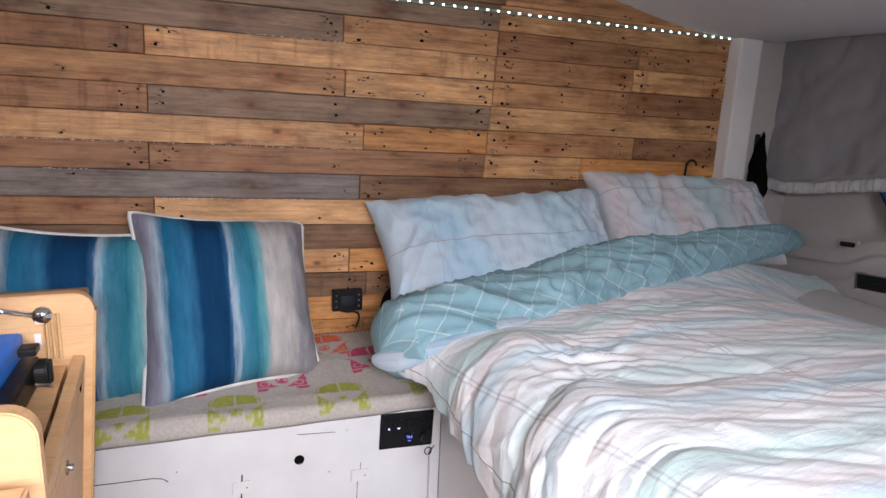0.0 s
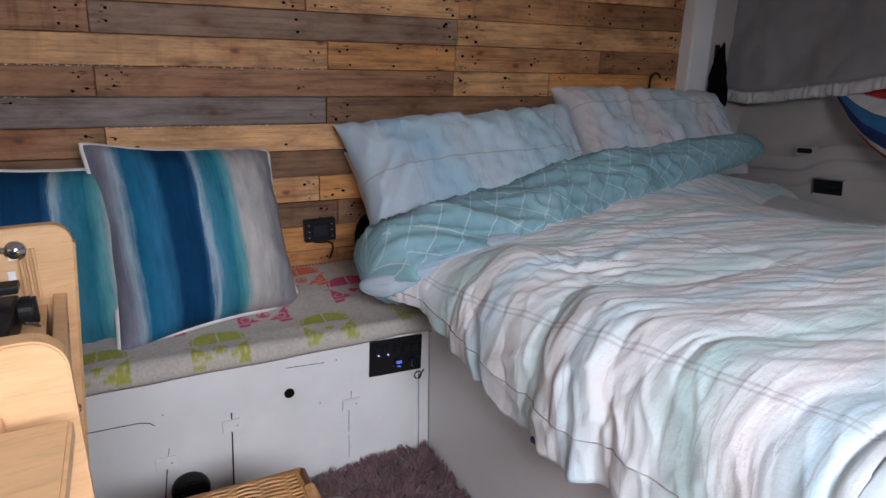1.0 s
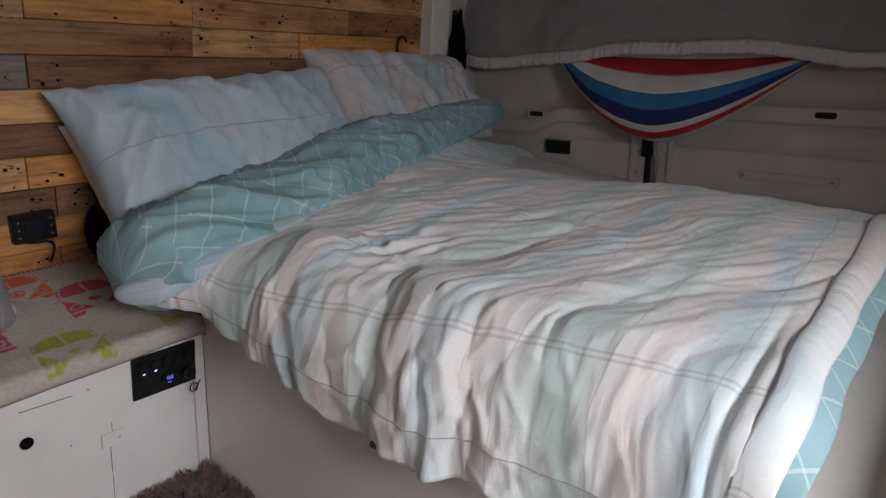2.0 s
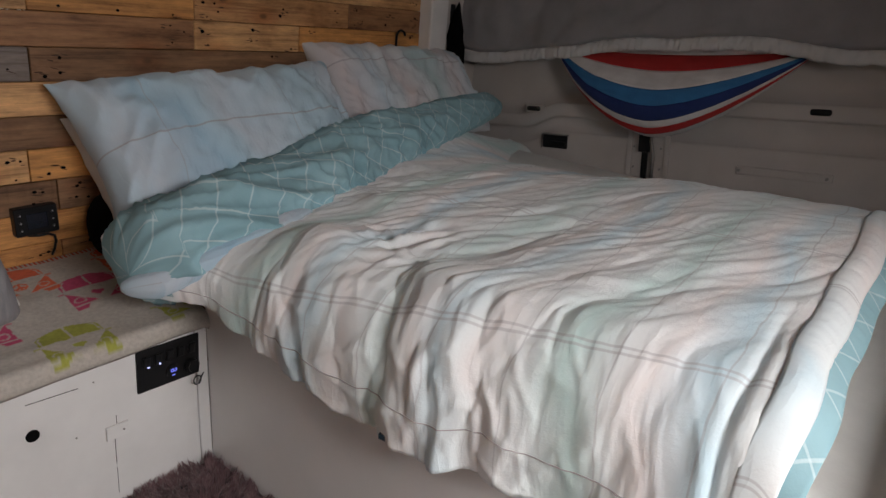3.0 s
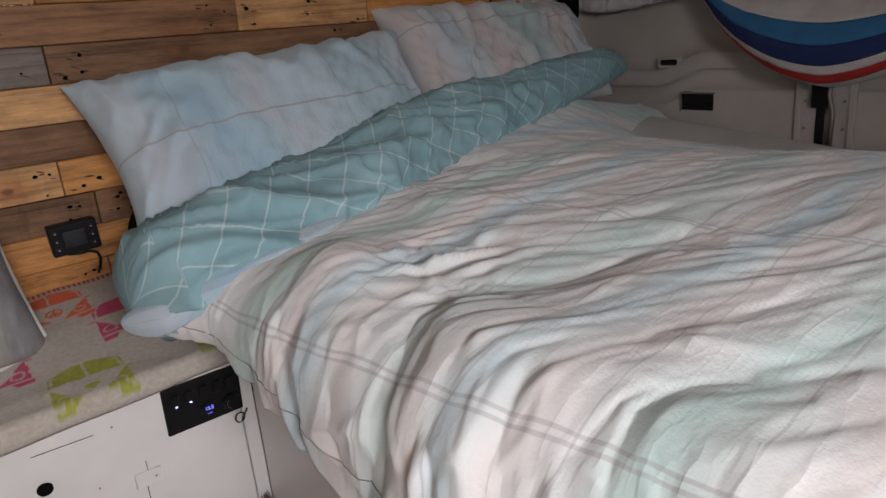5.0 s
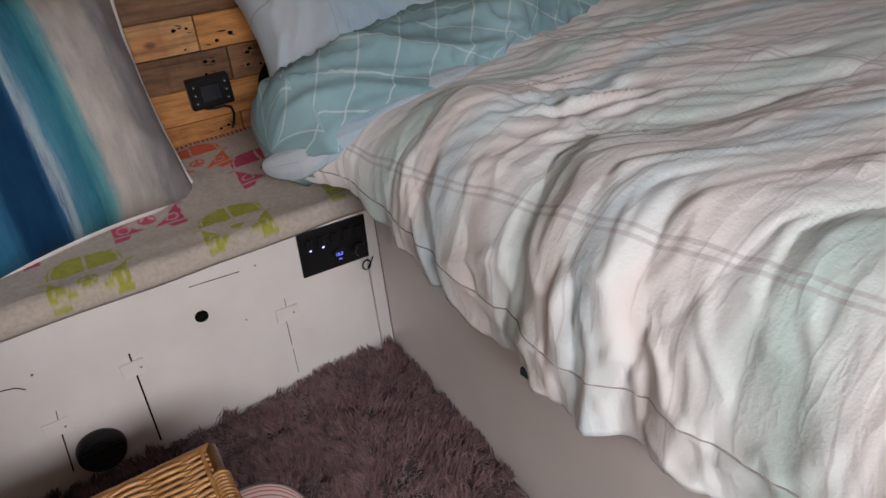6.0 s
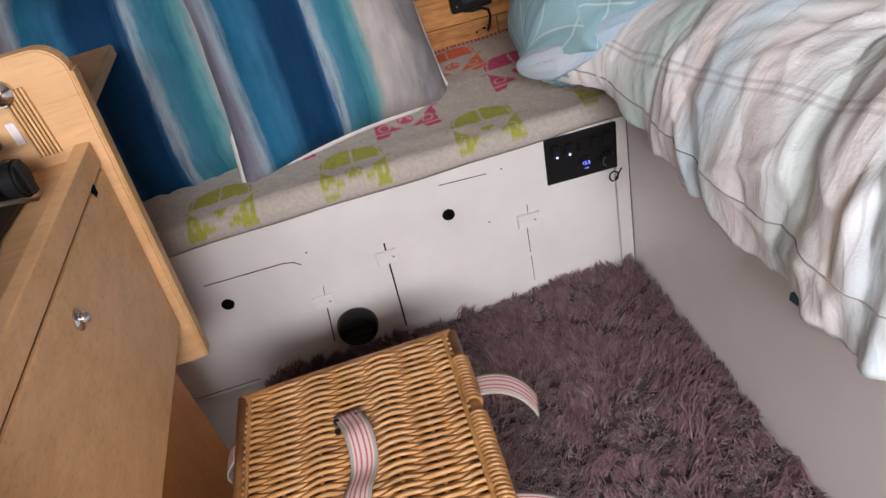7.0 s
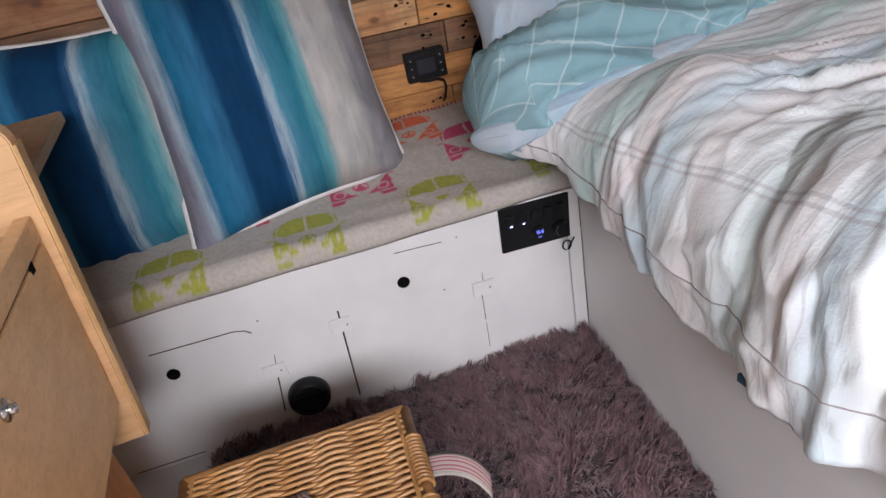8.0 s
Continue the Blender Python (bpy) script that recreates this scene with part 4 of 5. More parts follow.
def turned_back():
    """The top of the duvet rolled back, teal side out, across the bed, over its own pale hem."""
    ob = empty("turned_back_duvet", "teal white-checked lining of the duvet turned back in a roll", "duvet")
    line = [(-0.185, -0.045, 0.562), (-0.15, -0.045, 0.583), (-0.06, -0.055, 0.615), (0.05, -0.065, 0.634), (0.2, -0.05, 0.65), (0.4, 0.0, 0.68), (0.7, 0.045, 0.718), (1.0, 0.085, 0.745), (1.2, 0.12, 0.752), (1.33, 0.14, 0.742)]
    soft_roll("roll", line, lambda x: (0.105 + 0.022 * math.exp(-((x - 0.1) / 0.2) ** 2) - 0.05 * step(0.3, 1.25, x), 0.082 - 0.028 * step(0.4, 1.2, x)), 0.0, TEAL, ob, "", 0.22)
    hem = [(-0.205, -0.055, 0.540), (-0.17, -0.095, 0.552), (-0.10, -0.145, 0.590), (0.0, -0.180, 0.626), (0.08, -0.186, 0.646), (0.16, -0.170, 0.655)]
    soft_roll("hem_fold", hem, lambda x: (0.036, 0.025), 5.0, PILLOWBLUE, ob, "pale blue folded hem", 0.16, 0.35)


turned_back()


# ---- rug ----
def rug():
    ob = empty("rug", "shaggy mauve-brown rug on the van floor", "rug")
    x0, x1, y0, y1 = -0.842, -0.003, -1.12, -0.003
    part("backing", box((x0 + 0.01, y0, 0.001), (x1 - 0.001, y1 - 0.006, 0.012), 0.003), RUGBASE, ob)
    rng = np.random.default_rng(5)
    tufts, each = 7600, 15
    n = tufts * each
    cx, cy = rng.uniform(x0 + 0.004, x1 - 0.004, tufts), rng.uniform(y0, y1 - 0.004, tufts)
    sweep = np.array([n3(a * 7, b * 7, 1) for a, b in zip(cx, cy)])
    way = sweep * 9 + rng.uniform(-0.9, 0.9, tufts)
    tip = rng.uniform(0.006, 0.02, tufts)
    tall = rng.uniform(0.028, 0.042, tufts) * (1 + 0.35 * sweep)
    own = np.repeat(np.arange(tufts), each)
    px, py = cx[own] + rng.normal(0, 0.008, n), cy[own] + rng.normal(0, 0.008, n)
    px, py = np.clip(px, x0, x1), np.clip(py, y0, y1)
    tx = np.clip(cx[own] + np.cos(way[own]) * tip[own] + rng.normal(0, 0.0055, n), x0 - 0.012, x1 + 0.001)
    ty = np.minimum(cy[own] + np.sin(way[own]) * tip[own] + rng.normal(0, 0.0055, n), y1 + 0.004)
    hgt = tall[own] * rng.uniform(0.72, 1.1, n)
    wd = rng.uniform(0.0008, 0.0016, n)
    a2 = rng.uniform(0, 2 * math.pi, n)
    dx, dy = np.cos(a2) * wd, np.sin(a2) * wd
    mx, my = (px * 0.6 + tx * 0.4), (py * 0.6 + ty * 0.4)
    base = 0.006
    v = np.stack([np.stack([px - dx, py - dy, np.full(n, base)], 1), np.stack([px + dx, py + dy, np.full(n, base)], 1), np.stack([mx - dx, my - dy, hgt * 0.65], 1), np.stack([mx + dx, my + dy, hgt * 0.65], 1), np.stack([tx, ty, hgt], 1)], 1).reshape(-1, 3)
    i = np.arange(n) * 5
    faces = np.concatenate([np.stack([i, i + 1, i + 3], 1), np.stack([i, i + 3, i + 2], 1), np.stack([i + 2, i + 3, i + 4], 1)])
    me = bpy.data.meshes.new("shag")
    me.from_pydata(v.tolist(), [], faces.tolist())
    m, t, b = nodes("rug_pile", 0.75)
    geo = t.nodes.new("ShaderNodeNewGeometry")
    tone = noise_of(t, objco(t), 22, 5, 0.75)
    k = math_node(t, "ADD", math_node(t, "MULTIPLY", geo.outputs["Random Per Island"], 0.5), math_node(t, "SUBTRACT", math_node(t, "MULTIPLY", tone, 1.5), 0.48))
    t.links.new(ramp(t, k, [(0.2, (0.082, 0.036, 0.040)), (0.5, (0.15, 0.074, 0.080)), (0.82, (0.26, 0.155, 0.165))]), b.inputs["Base Color"])
    b.inputs["Sheen Weight"].default_value = 0.4
    me.materials.append(m)
    pile = new("shag", me)
    pile.parent = ob
    tagged(pile, kind="stuff")


rug()


# ---- wicker hamper ----
def ribbon(pts, across, width, parent, label=""):
    a = Vector(across).normalized()
    g = np.array([[tuple(Vector(p) + a * width * (k - 0.5)) for k in np.linspace(0, 1, 7)] for p in pts])
    uv = np.array([[(k, i * 0.1) for k in np.linspace(0, 1, 7)] for i in range(len(pts))])
    return sheet("strap", g, uv, RIBBON, parent, label, thick=0.002)


def hamper():
    ob = empty("wicker_hamper", "honey-brown woven wicker hamper with striped ribbon straps", "hamper", (-0.595, -0.62, 0.032))
    w, d, h = 0.15, 0.215, 0.318
    part("lining", box((-w + 0.012, -d + 0.012, 0.004), (w - 0.012, d - 0.012, h - 0.014), 0.02), LINING, ob)

    def strand(bm_v, bm_f, pts, r):
        base = len(bm_v)
        n = len(pts)
        for i, p in enumerate(pts):
            q0, q1 = pts[max(i - 1, 0)], pts[min(i + 1, n - 1)]
            t = (Vector(q1) - Vector(q0)).normalized()
            up = Vector((0, 0, 1)) if abs(t.z) < 0.9 else Vector((0, 1, 0))
            s = t.cross(up).normalized()
            u = s.cross(t)
            for a in range(5):
                c = Vector(p) + (s * math.cos(a * 1.2566) + u * math.sin(a * 1.2566)) * r
                bm_v.append(tuple(c))
        for i in range(n - 1):
            for a in range(5):
                b = (a + 1) % 5
                bm_f.append((base + i * 5 + a, base + i * 5 + b, base + (i + 1) * 5 + b, base + (i + 1) * 5 + a))

    def mesh_of(name, v, f, label=""):
        me = bpy.data.meshes.new(name)
        me.from_pydata(v, [], f)
        me.shade_smooth()
        me.materials.append(WICKER)
        o = new(name, me)
        o.parent = ob
        return tagged(o, label)

    stakes = np.linspace(-w + 0.012, w - 0.012, 7)
    pitch = stakes[1] - stakes[0]
    lid = empty("lid", "", "")
    lid.parent = ob
    tagged(lid, "woven wicker lid")
    rows = 80
    for i in range(rows):
        y = -d + 0.006 + (2 * d - 0.012) * i / (rows - 1)
        ph = math.pi * (i % 2)
        pts = []
        for k in range(49):
            x = -w + 2 * w * k / 48
            wave = math.cos((x - stakes[0]) / pitch * math.pi + ph)
            pts.append((x, y + 0.0020 * math.cos((x - stakes[0]) / pitch * math.pi) + 0.0012 * n3(x * 20, i * 1.7), h + 0.0035 * wave * 0.8 - 0.008 * (abs(x) / w) ** 6 + 0.002 * n3(x * 8, y * 8, 3)))
        v, f = [], []
        strand(v, f, pts, 0.0032 + 0.0003 * math.sin(i * 2.3))
        cane = mesh_of("cane", v, f)
        cane.parent = lid
    for name, axis, fixed, span in (("side", "x", w, d), ("side", "x", -w, d), ("front", "y", d, w), ("front", "y", -d, w)):
        v, f = [], []
        levels = 50
        for i in range(levels):
            z = 0.004 + (h - 0.02) * i / (levels - 1)
            pts = []
            for k in range(41):
                s = -span + 2 * span * k / 40
                off = 0.0035 * math.cos(s / 0.046 * math.pi + math.pi * (i % 2))
                c = fixed + off if fixed > 0 else fixed - off
                pts.append((c, s, z) if axis == "x" else (s, c, z))
            strand(v, f, pts, 0.0032)
        mesh_of(name, v, f)
    for k, x in enumerate(stakes):
        part("stake", tube([(x, -d + 0.002, h - 0.002), (x, 0, h), (x, d - 0.002, h - 0.002)], 0.003, 6), WICKER, ob)
    rim = [(-w, -d, h - 0.006), (-w, d, h - 0.006), (w, d, h - 0.006), (w, -d, h - 0.006)]
    for a, b in zip(rim, rim[1:] + rim[:1]):
        part("rim", tube([a, b], 0.0075, 8), WICKER, ob, smooth=True)
    # twisted binding along the right edge of the lid
    binding = empty("binding", "", "")
    binding.parent = ob
    for i in range(60):
        v, f = [], []
        y = d - 0.06 - i * 0.006
        pts = [(w + 0.009 * math.cos(a), y + 0.004 * a / 3, h - 0.004 + 0.009 * math.sin(a)) for a in np.linspace(-0.6, 2.6, 8)]
        if not (12 < i < 16):
            strand(v, f, pts, 0.003)
            turn = mesh_of("turn", v, f)
            turn.parent = binding
    ribbon([(-0.008 + 0.02 * k * (1 if k < 0.5 else 1.0) + 0.012 * math.sin(k * 7), 0.122 - 0.26 * k, h + 0.007 + 0.012 * math.sin(k * 9) ** 2) for k in np.linspace(0, 1, 30)], (1, 0.12, 0), 0.034, ob, "grey ribbon strap striped red and white")
    for i in range(4):
        b = part("rivet", cyl(0.004, 0.003, 10), BLACK, ob)
        b.matrix_local = pose(-0.02 + 0.026 * (i % 2), 0.11 - 0.016 * (i // 2), h + 0.007)
    ribbon([(w + 0.006 + 0.075 * math.sin(k * 1.7), 0.115 - 0.05 * k - 0.015 * k * k, h - 0.012 - 0.085 * k * k + 0.018 * math.sin(k * 3)) for k in np.linspace(0, 0.68, 20)], (0.25, 1, -0.1), 0.037, ob, "grey ribbon strap striped red and white")
    ribbon([(w + 0.006 + 0.06 * k, -0.06 - 0.012 * k, h - 0.012 - 0.03 * k * k) for k in np.linspace(0, 1, 12)], (0.1, 1, -0.1), 0.03, ob, "grey ribbon strap striped red and white")
    ribbon([(-w - 0.004 - 0.022 * math.sin(k * 3.14), 0.125 , h - 0.002 - 0.06 * k) for k in np.linspace(0, 1, 14)], (0, 1, 0), 0.03, ob, "grey ribbon strap striped red and white")
    part("leather_tab", box((w - 0.004, 0.095, h - 0.03), (w + 0.012, 0.135, h - 0.004), 0.003), paint("dark_leather", (0.05, 0.025, 0.015), 0.5), ob, "dark leather tab")


hamper()


# ---- kitchen unit ----
FX = -0.760


def rounded_panel(x0, x1, z0, z1, r, n=8):
    pts = [(x0, z0), (x1, z0)]
    pts += [(x1 - r + r * math.cos(a), z1 - r + r * math.sin(a)) for a in np.linspace(0, math.pi / 2, n)]
    pts += [(x0, z1)]
    return pts


def kitchen():
    ob = empty("kitchen_unit", "light plywood kitchen unit with raised end panels", "cabinet")
    turn = Matrix.Translation((FX, -0.58, 0))
    ob.matrix_world = turn @ Matrix.Rotation(radians(3), 4, "Z") @ turn.inverted()
    part("far_panel", profile([(-1.5, 0.374), (FX - 0.018, 0.374), *[(FX - 0.010 + 0.030 * math.cos(a), 0.802 + 0.030 * math.sin(a)) for a in np.linspace(0, math.pi / 2, 9)], (-1.5, 0.832)], -0.325, -0.302, "y", 0.002), PLY, ob)
    part("near_panel", profile(rounded_panel(-1.5, FX + 0.014, 0.40, 0.863, 0.03), -0.830, -0.807, "y", 0.002), PLY, ob)
    part("far_edge", profile([(FX - 0.0175, 0.376), (FX - 0.0135, 0.376), (FX + 0.0235, 0.800), (FX + 0.0195, 0.800)], -0.324, -0.303, "y"), PLYEDGE, ob)
    part("worktop", box((-1.5, -0.812, 0.690), (FX - 0.028, -0.325, 0.708)), PLY, ob)
    # the front leans out a little towards its top
    lean = Matrix.Translation((FX - 0.043, 0, 0.43)) @ Matrix.Rotation(radians(5.0), 4, "Y") @ Matrix.Translation((-FX + 0.028, 0, -0.43))
    part("front_rail", move(box((FX - 0.028, -0.806, 0.695), (FX - 0.010, -0.326, 0.726), 0.003), lean), PLY, ob)
    flap = part("flap_door", move(box((FX - 0.028, -0.805, 0.445), (FX - 0.010, -0.327, 0.691), 0.003), lean), PLY, ob, "plywood flap door")
    knob = part("knob", join(move(cyl(0.011, 0.003, 20, 0.001), Matrix.Rotation(radians(90), 4, "Y")), move(cyl(0.005, 0.010, 14, 0.001), Matrix.Rotation(radians(90), 4, "Y"))), CHROME, flap, "chrome push knob", True)
    knob.matrix_local = lean @ Matrix.Translation((FX - 0.010, -0.57, 0.655))
    part("rail_gap", move(box((FX - 0.026, -0.804, 0.690), (FX - 0.014, -0.38, 0.696)), lean), DARK, ob)
    part("slot", move(box((FX - 0.012, -0.392, 0.685), (FX - 0.0094, -0.380, 0.697), 0.0005), lean), DARK, ob)
    part("bottom", box((-1.5, -0.812, 0.43), (FX - 0.045, -0.325, 0.452)), PLY, ob)
    part("plinth", box((-1.5, -0.80, 0.0), (FX - 0.06, -0.34, 0.43), 0.003), DARKWOOD, ob, "orange-brown stained plinth")
    part("back_board", box((-1.52, -0.835, 0.0), (-1.5, -0.322, 0.86)), PLY, ob)
    for k in range(6):
        part("slat", box((FX - 0.034 - 0.0044 * k, -0.331, 0.722), (FX - 0.0312 - 0.0044 * k, -0.325, 0.800), 0.0006), PLYEDGE if k % 2 else PLY, ob)
    part("catch_clip", box((FX - 0.066, -0.334, 0.786), (FX - 0.052, -0.325, 0.802), 0.002), WHITE, ob, "white plastic clip")
    part("catch_plate", box((FX - 0.070, -0.3275, 0.742), (FX - 0.060, -0.325, 0.768), 0.001), PANELWHITE, ob, "white plastic plate")
    hole = part("finger_hole", cyl(0.024, 0.002, 26), DARKWOOD, ob, "round finger hole")
    hole.matrix_local = pose(FX - 0.150, -0.3252, 0.762, 90)
    part("folding_shelf", profile([(-1.15, -0.302), (-0.778, -0.302), (-0.786, 0.055), (-1.15, 0.055)], 0.716, 0.735, "z", 0.002), RAWWOOD, ob, "raw wood folding shelf")
    part("lid_board", profile([(-1.5, -1.03), (-0.758, -1.03), (-0.748, -0.88), (-1.5, -0.86)], 0.793, 0.812, "z", 0.003), PLY, ob, "hinged plywood worktop flap")
    part("lid_strut", box((-1.4, -0.96, 0.40), (-0.80, -0.835, 0.803), 0.004), PLY, ob)


kitchen()


def stove():
    ob = empty("camping_stove", "black portable gas stove with a bright blue side", "stove")
    part("body", box((-1.25, -0.74, 0.708), (-0.885, -0.372, 0.752), 0.008), BLACK, ob)
    part("blue_trim", box((-0.895, -0.735, 0.712), (-0.850, -0.366, 0.785), 0.006), BLUE, ob, "bright blue end trim")
    part("control_box", box((-0.850, -0.60, 0.712), (-0.824, -0.392, 0.754), 0.006), BLACK, ob)
    knob = part("knob", move(cyl(0.020, 0.018, 22, 0.003), Matrix.Rotation(radians(90), 4, "Y")), BLACK, ob)
    knob.matrix_local = Matrix.Translation((-0.822, -0.432, 0.742))
    part("knob_grip", box((-0.806, -0.438, 0.724), (-0.800, -0.426, 0.760), 0.002), BLACK, ob)
    part("lever", box((-0.845, -0.43, 0.766), (-0.82, -0.40, 0.778), 0.003), BLACK, ob)
    part("cable", tube([(-0.808, -0.50, 0.75), (-0.80, -0.47, 0.735), (-0.802, -0.44, 0.72), (-0.81, -0.41, 0.715)], 0.0025, 6), STEEL, ob, "thin steel wire", True)
    for k in range(4):
        a = math.pi / 4 + k * math.pi / 2
        part("pan_support", tube([(-0.98 + 0.03 * math.cos(a), -0.57 + 0.03 * math.sin(a), 0.768), (-0.98 + 0.085 * math.cos(a), -0.57 + 0.085 * math.sin(a), 0.768), (-0.98 + 0.09 * math.cos(a), -0.57 + 0.09 * math.sin(a), 0.75)], 0.004), BLACK, ob)


stove()


def lathe(pro, at, segs=40):
    bm = bmesh.new()
    rings = [[bm.verts.new((at[0] + r * math.cos(a), at[1] + r * math.sin(a), at[2] + z)) for a in np.linspace(0, 2 * math.pi, segs, endpoint=False)] for r, z in pro]
    for a, b in zip(rings, rings[1:]):
        for k in range(segs):
            bm.faces.new((a[k], a[(k + 1) % segs], b[(k + 1) % segs], b[k]))
    bm.faces.new(rings[0][::-1])
    bm.faces.new(rings[-1])
    return bm


def kettle():
    at = (-0.975, -0.60, 0.773)
    ob = empty("kettle", "black stove kettle with a chrome lid", "kettle")
    part("body", lathe([(0.085, 0.0), (0.092, 0.004), (0.094, 0.02), (0.09, 0.07), (0.075, 0.11), (0.05, 0.128)], at), paint("black_enamel", (0.01, 0.01, 0.011), 0.15, 0.05), ob, smooth=True)
    part("base_ring", lathe([(0.0945, 0.012), (0.0965, 0.014), (0.0965, 0.020), (0.0945, 0.022)], at), CHROME, ob, "chrome base ring", True)
    part("lid", lathe([(0.055, 0.122), (0.058, 0.128), (0.05, 0.142), (0.02, 0.15), (0.004, 0.152)], at), CHROME, ob, "polished lid", True)
    part("lid_knob", lathe([(0.006, 0.15), (0.013, 0.158), (0.012, 0.172), (0.004, 0.176)], at), BLACK, ob, smooth=True)
    part("handle", tube([(at[0] + 0.085 * math.cos(a), at[1] + 0.02, at[2] + 0.10 + 0.13 * math.sin(a)) for a in np.linspace(0.1, 3.04, 20)], 0.008), BLACK, ob, smooth=True)
    part("spout", tube([(at[0] + 0.06, at[1] + 0.03, at[2] + 0.07), (at[0] + 0.10, at[1] + 0.05, at[2] + 0.11), (at[0] + 0.115, at[1] + 0.06, at[2] + 0.125)], lambda k: 0.018 - 0.007 * k, 12), BLACK, ob, smooth=True)


kettle()
tap = empty("chrome_tap", "chrome lever lying against the end panel", "tap")
part("lever", tube([(-0.95, -0.352, 0.834), (-0.89, -0.346, 0.817), (-0.84, -0.340, 0.803)], lambda k: 0.0028 + 0.002 * k, 10), CHROME, tap, smooth=True)
part("round_end", move(cyl(0.0145, 0.012, 24, 0.003), pose(-0.828, -0.327, 0.800, 90)), CHROME, tap, smooth=True)


# ---- cabinet at the foot of the bed ----
foot = empty("foot_cabinet", "light wooden cabinet at the foot of the bed", "cabinet")
part("body", box((-0.06, -1.88, 0.0), (1.2, -1.36, 0.70), 0.004), PLY, foot)
part("top", box((-0.075, -1.89, 0.70), (1.21, -1.345, 0.722), 0.004), PLY, foot)


# ---- led strip ----
def led_strip():
    ob = empty("led_strip", "thin led strip along the top of the boards", "light strip")
    zl = lambda x: 1.4285 - 0.028 * x
    part("tape", tube([(-1.1, WALL_Y - 0.008, zl(-1.1)), (1.145, WALL_Y - 0.008, zl(1.145))], 0.005, 6), paint("led_tape", (0.22, 0.25, 0.22), 0.5), ob)
    first = part("diode", box((0, WALL_Y - 0.015, -0.0022), (0.0065, WALL_Y - 0.011, 0.0028)), LED, ob)
    for k in range(65):
        x = -1.08 + 0.0345 * k
        d = first if k == 0 else new("diode", first.data)
        d.parent = ob
        d.matrix_local = pose(x, 0, zl(x))


led_strip()


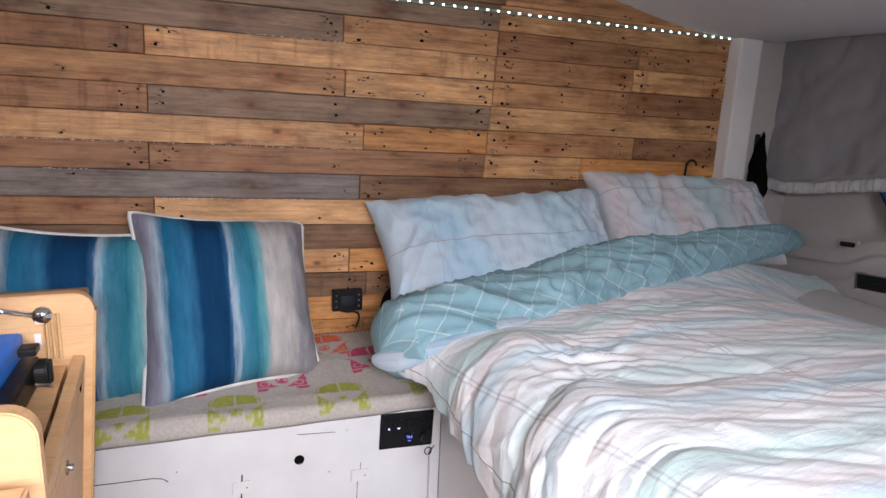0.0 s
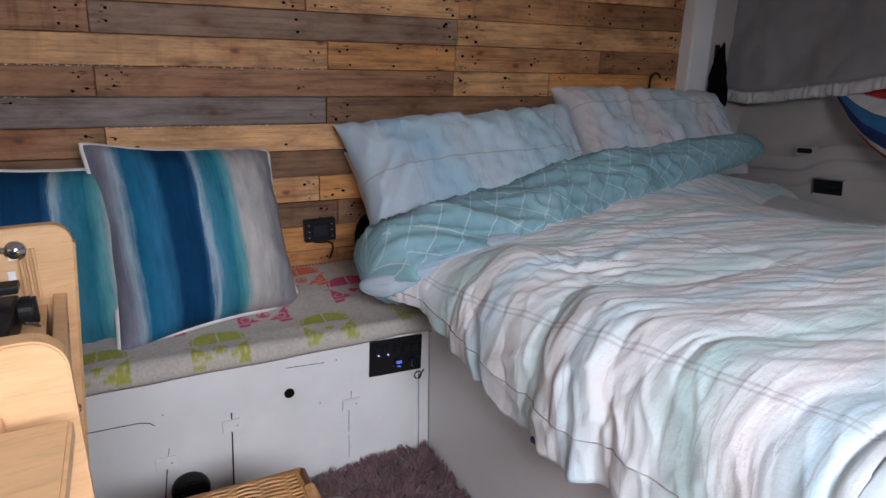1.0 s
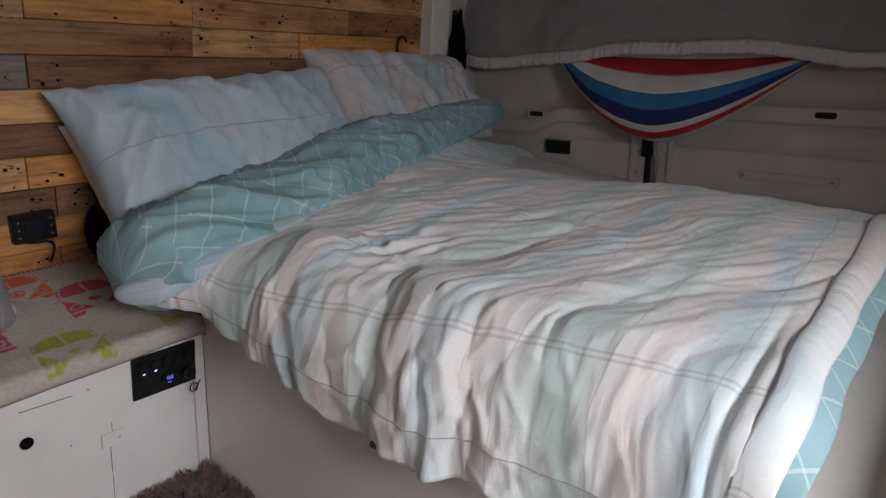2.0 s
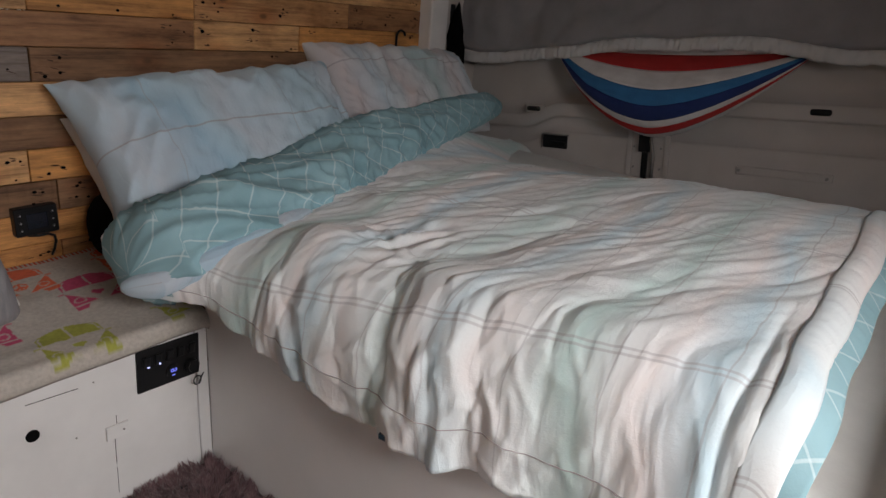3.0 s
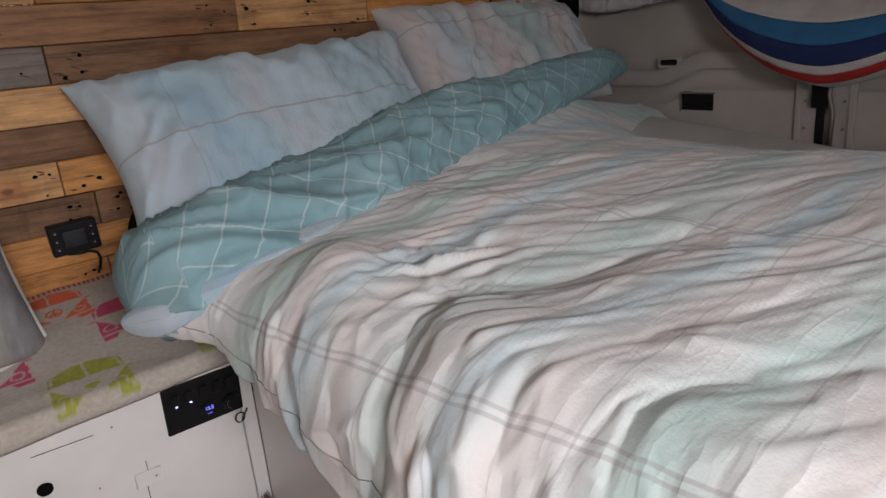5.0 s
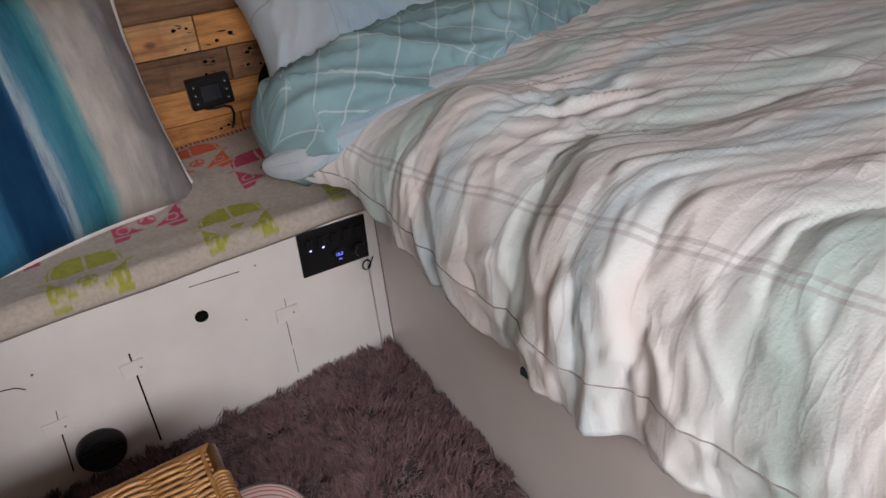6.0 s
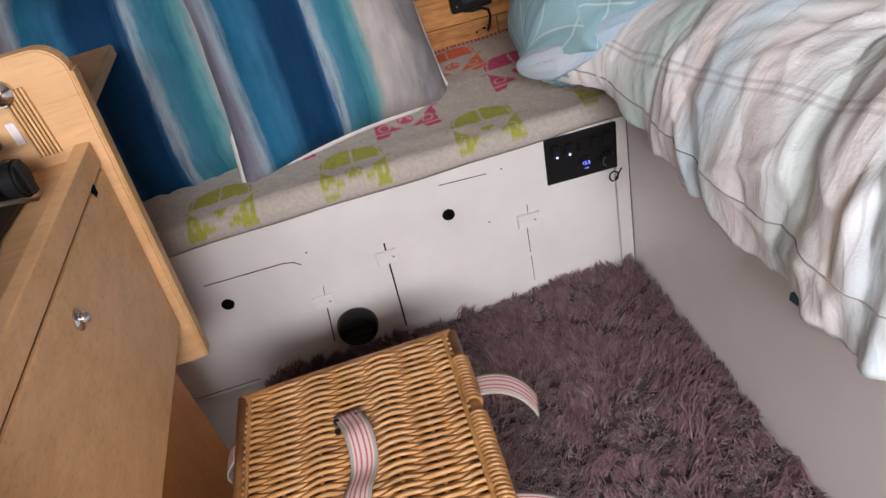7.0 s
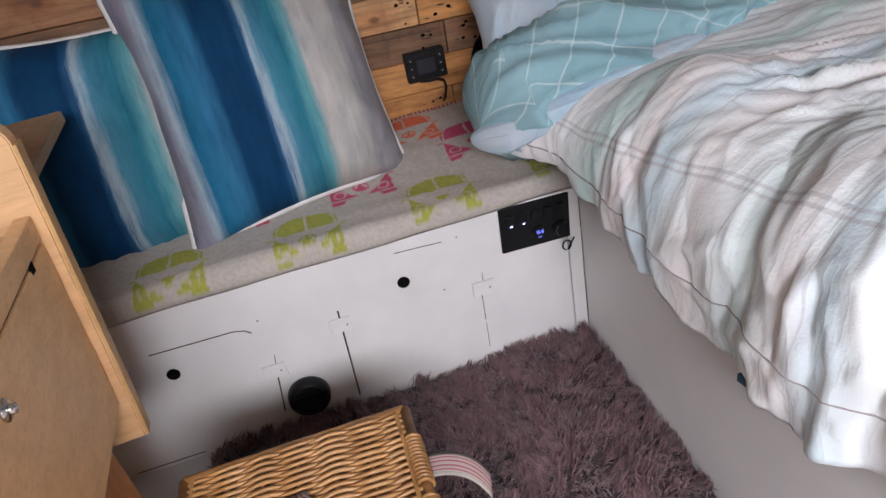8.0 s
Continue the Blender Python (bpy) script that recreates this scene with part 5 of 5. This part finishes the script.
# ---- pallet boards on the wall ----
def boards():
    rng = random.Random(4)
    pitch, gap = 0.0737, 0.0016
    L, M, O, B, D, G = (0.64, 0.42, 0.225), (0.50, 0.30, 0.155), (0.62, 0.34, 0.13), (0.36, 0.205, 0.112), (0.235, 0.145, 0.088), (0.30, 0.225, 0.17)
    C = (0.225, 0.215, 0.225)
    z_ref = 1.0245
    # rows from the top seam downwards: joints and tones
    rows = {
        9: ([-0.9, 0.1], [B, B, M]), 8: ([-0.5, 0.4], [B, B, B]), 7: ([-0.3, 0.6], [B, M, B]), 6: ([-0.62, 0.3], [M, B, M]), 5: ([-0.95, 0.28], [G, G, L]),
        4: ([-0.19, 0.28, 0.79], [G, M, B, M]), 3: ([-0.70, 0.275, 0.77], [B, L, M, L]), 2: ([-0.185, 0.27, 0.76], [M, L, M, B]), 1: ([-0.70, 0.265], [B, G, L]), 0: ([-0.13, 0.26, 0.80], [L, O, M, B]),
        -1: ([-0.705, 0.255, 0.60], [B, B, L, O]), -2: ([-0.14], [C, D]), -3: ([-0.70, 0.2], [B, L, D]), -4: ([-0.45, 0.3], [D, D, D]), -5: ([-0.17, 0.4], [L, O, M]),
        -6: ([-0.118, 0.5], [D, D, D]), -7: ([-0.60], [O, O]), -8: ([-0.125], [O, M]), -9: ([-0.4], [D, D]), -10: ([0.1], [M, M]),
    }
    marks_v, marks_f = [], []
    stain_v, stain_f = [], []
    for k, (joints, tones) in rows.items():
        zc = z_ref + pitch * (k + 0.5)
        ends = [-1.6 - 0.2 * rng.random(), *joints, 1.15]
        for i, (a, b) in enumerate(zip(ends, ends[1:])):
            ln = b - a - gap
            bm = box((-ln / 2, -0.006, -(pitch - gap) / 2), (ln / 2, 0.012, (pitch - gap) / 2), 0.0016, 1)
            board = part("board", bm, BOARD, wall_north)
            xm = (a + b) / 2
            board.matrix_local = pose(xm, WALL_Y + 0.0065 - rng.random() * 0.0045, zc - 0.027 * (xm + 0.70), rng.uniform(-0.8, 0.8), 1.547 + rng.uniform(-0.08, 0.08), 0)
            t = tones[i]
            f = rng.uniform(0.88, 1.1)
            board.color = (t[0] * f * 1.0, t[1] * f * 0.885, t[2] * f * 0.79, 1)
            for end in (a + 0.03, a + 0.06, b - 0.03, b - 0.055, (a + b) / 2):
                for dz in (-0.018, 0.016):
                    if rng.random() < 0.7:
                        x, z = end + rng.uniform(-0.012, 0.012), dz + rng.uniform(-0.01, 0.01)
                        r = rng.uniform(0.0022, 0.0048)
                        c = len(marks_v)
                        zz = zc + z - 0.027 * (x + 0.70)
                        for q in range(8):
                            marks_v.append((x + r * math.cos(q * 0.785) * rng.uniform(0.8, 1.6), WALL_Y - 0.0062, zz + r * math.sin(q * 0.785)))
                        marks_f.append(tuple(range(c, c + 8)))
                        for _ in range(rng.choice((0, 1, 2, 3))):
                            sx, sz = x + rng.uniform(-0.02, 0.02), zz + rng.uniform(-0.010, 0.010)
                            w, h, tilt = rng.uniform(0.004, 0.012), rng.uniform(0.0008, 0.002), rng.uniform(-0.35, 0.1)
                            c = len(stain_v)
                            for q in range(8):
                                u = w * math.cos(q * 0.785) * rng.uniform(0.6, 1.2)
                                stain_v.append((sx + u, WALL_Y - 0.0059, sz + u * tilt + h * math.sin(q * 0.785)))
                            stain_f.append(tuple(range(c, c + 8)))
    # torn foil that glints along some of the seams
    foil_v, foil_f = [], []
    for k, x0, x1 in ((0, -1.3, -0.62), (0, -0.55, -0.14), (-2, -0.70, -0.30), (1, -1.3, -1.05), (4, -0.45, -0.19), (-1, -0.95, -0.85)):
        x = x0
        while x < x1:
            w, h = rng.uniform(0.003, 0.012), rng.uniform(0.0006, 0.0022)
            z = z_ref + pitch * k - 0.027 * (x + 0.70) + rng.uniform(-0.0006, 0.0006)
            c = len(foil_v)
            foil_v += [(x, WALL_Y - 0.0066, z), (x + w * 0.4, WALL_Y - 0.0075, z - h), (x + w, WALL_Y - 0.0066, z), (x + w * 0.5, WALL_Y - 0.007, z + h * 0.5)]
            foil_f.append((c, c + 1, c + 2, c + 3))
            x += w + rng.choice((0.0, 0.004, 0.012))
    for name, vs, fs, mat, label in (("foil_edge", foil_v, foil_f, paint("foil", (0.85, 0.83, 0.78), 0.35, 0.1), "torn foil in the seams"), ("nail_stains", stain_v, stain_f, paint("rust_stain", (0.085, 0.042, 0.024), 0.8, 0.2, 40), "brown nail stains")):
        extra = bpy.data.meshes.new(name)
        extra.from_pydata(vs, [], fs)
        extra.materials.append(mat)
        ob = new(name, extra)
        ob.parent = wall_north
        tagged(ob, label, kind="stuff")
    me = bpy.data.meshes.new("nail_marks")
    me.from_pydata(marks_v, [], marks_f)
    me.materials.append(DARK)
    nails = new("nail_marks", me)
    nails.parent = wall_north
    tagged(nails, "dark nail holes and stains", kind="stuff")


boards()
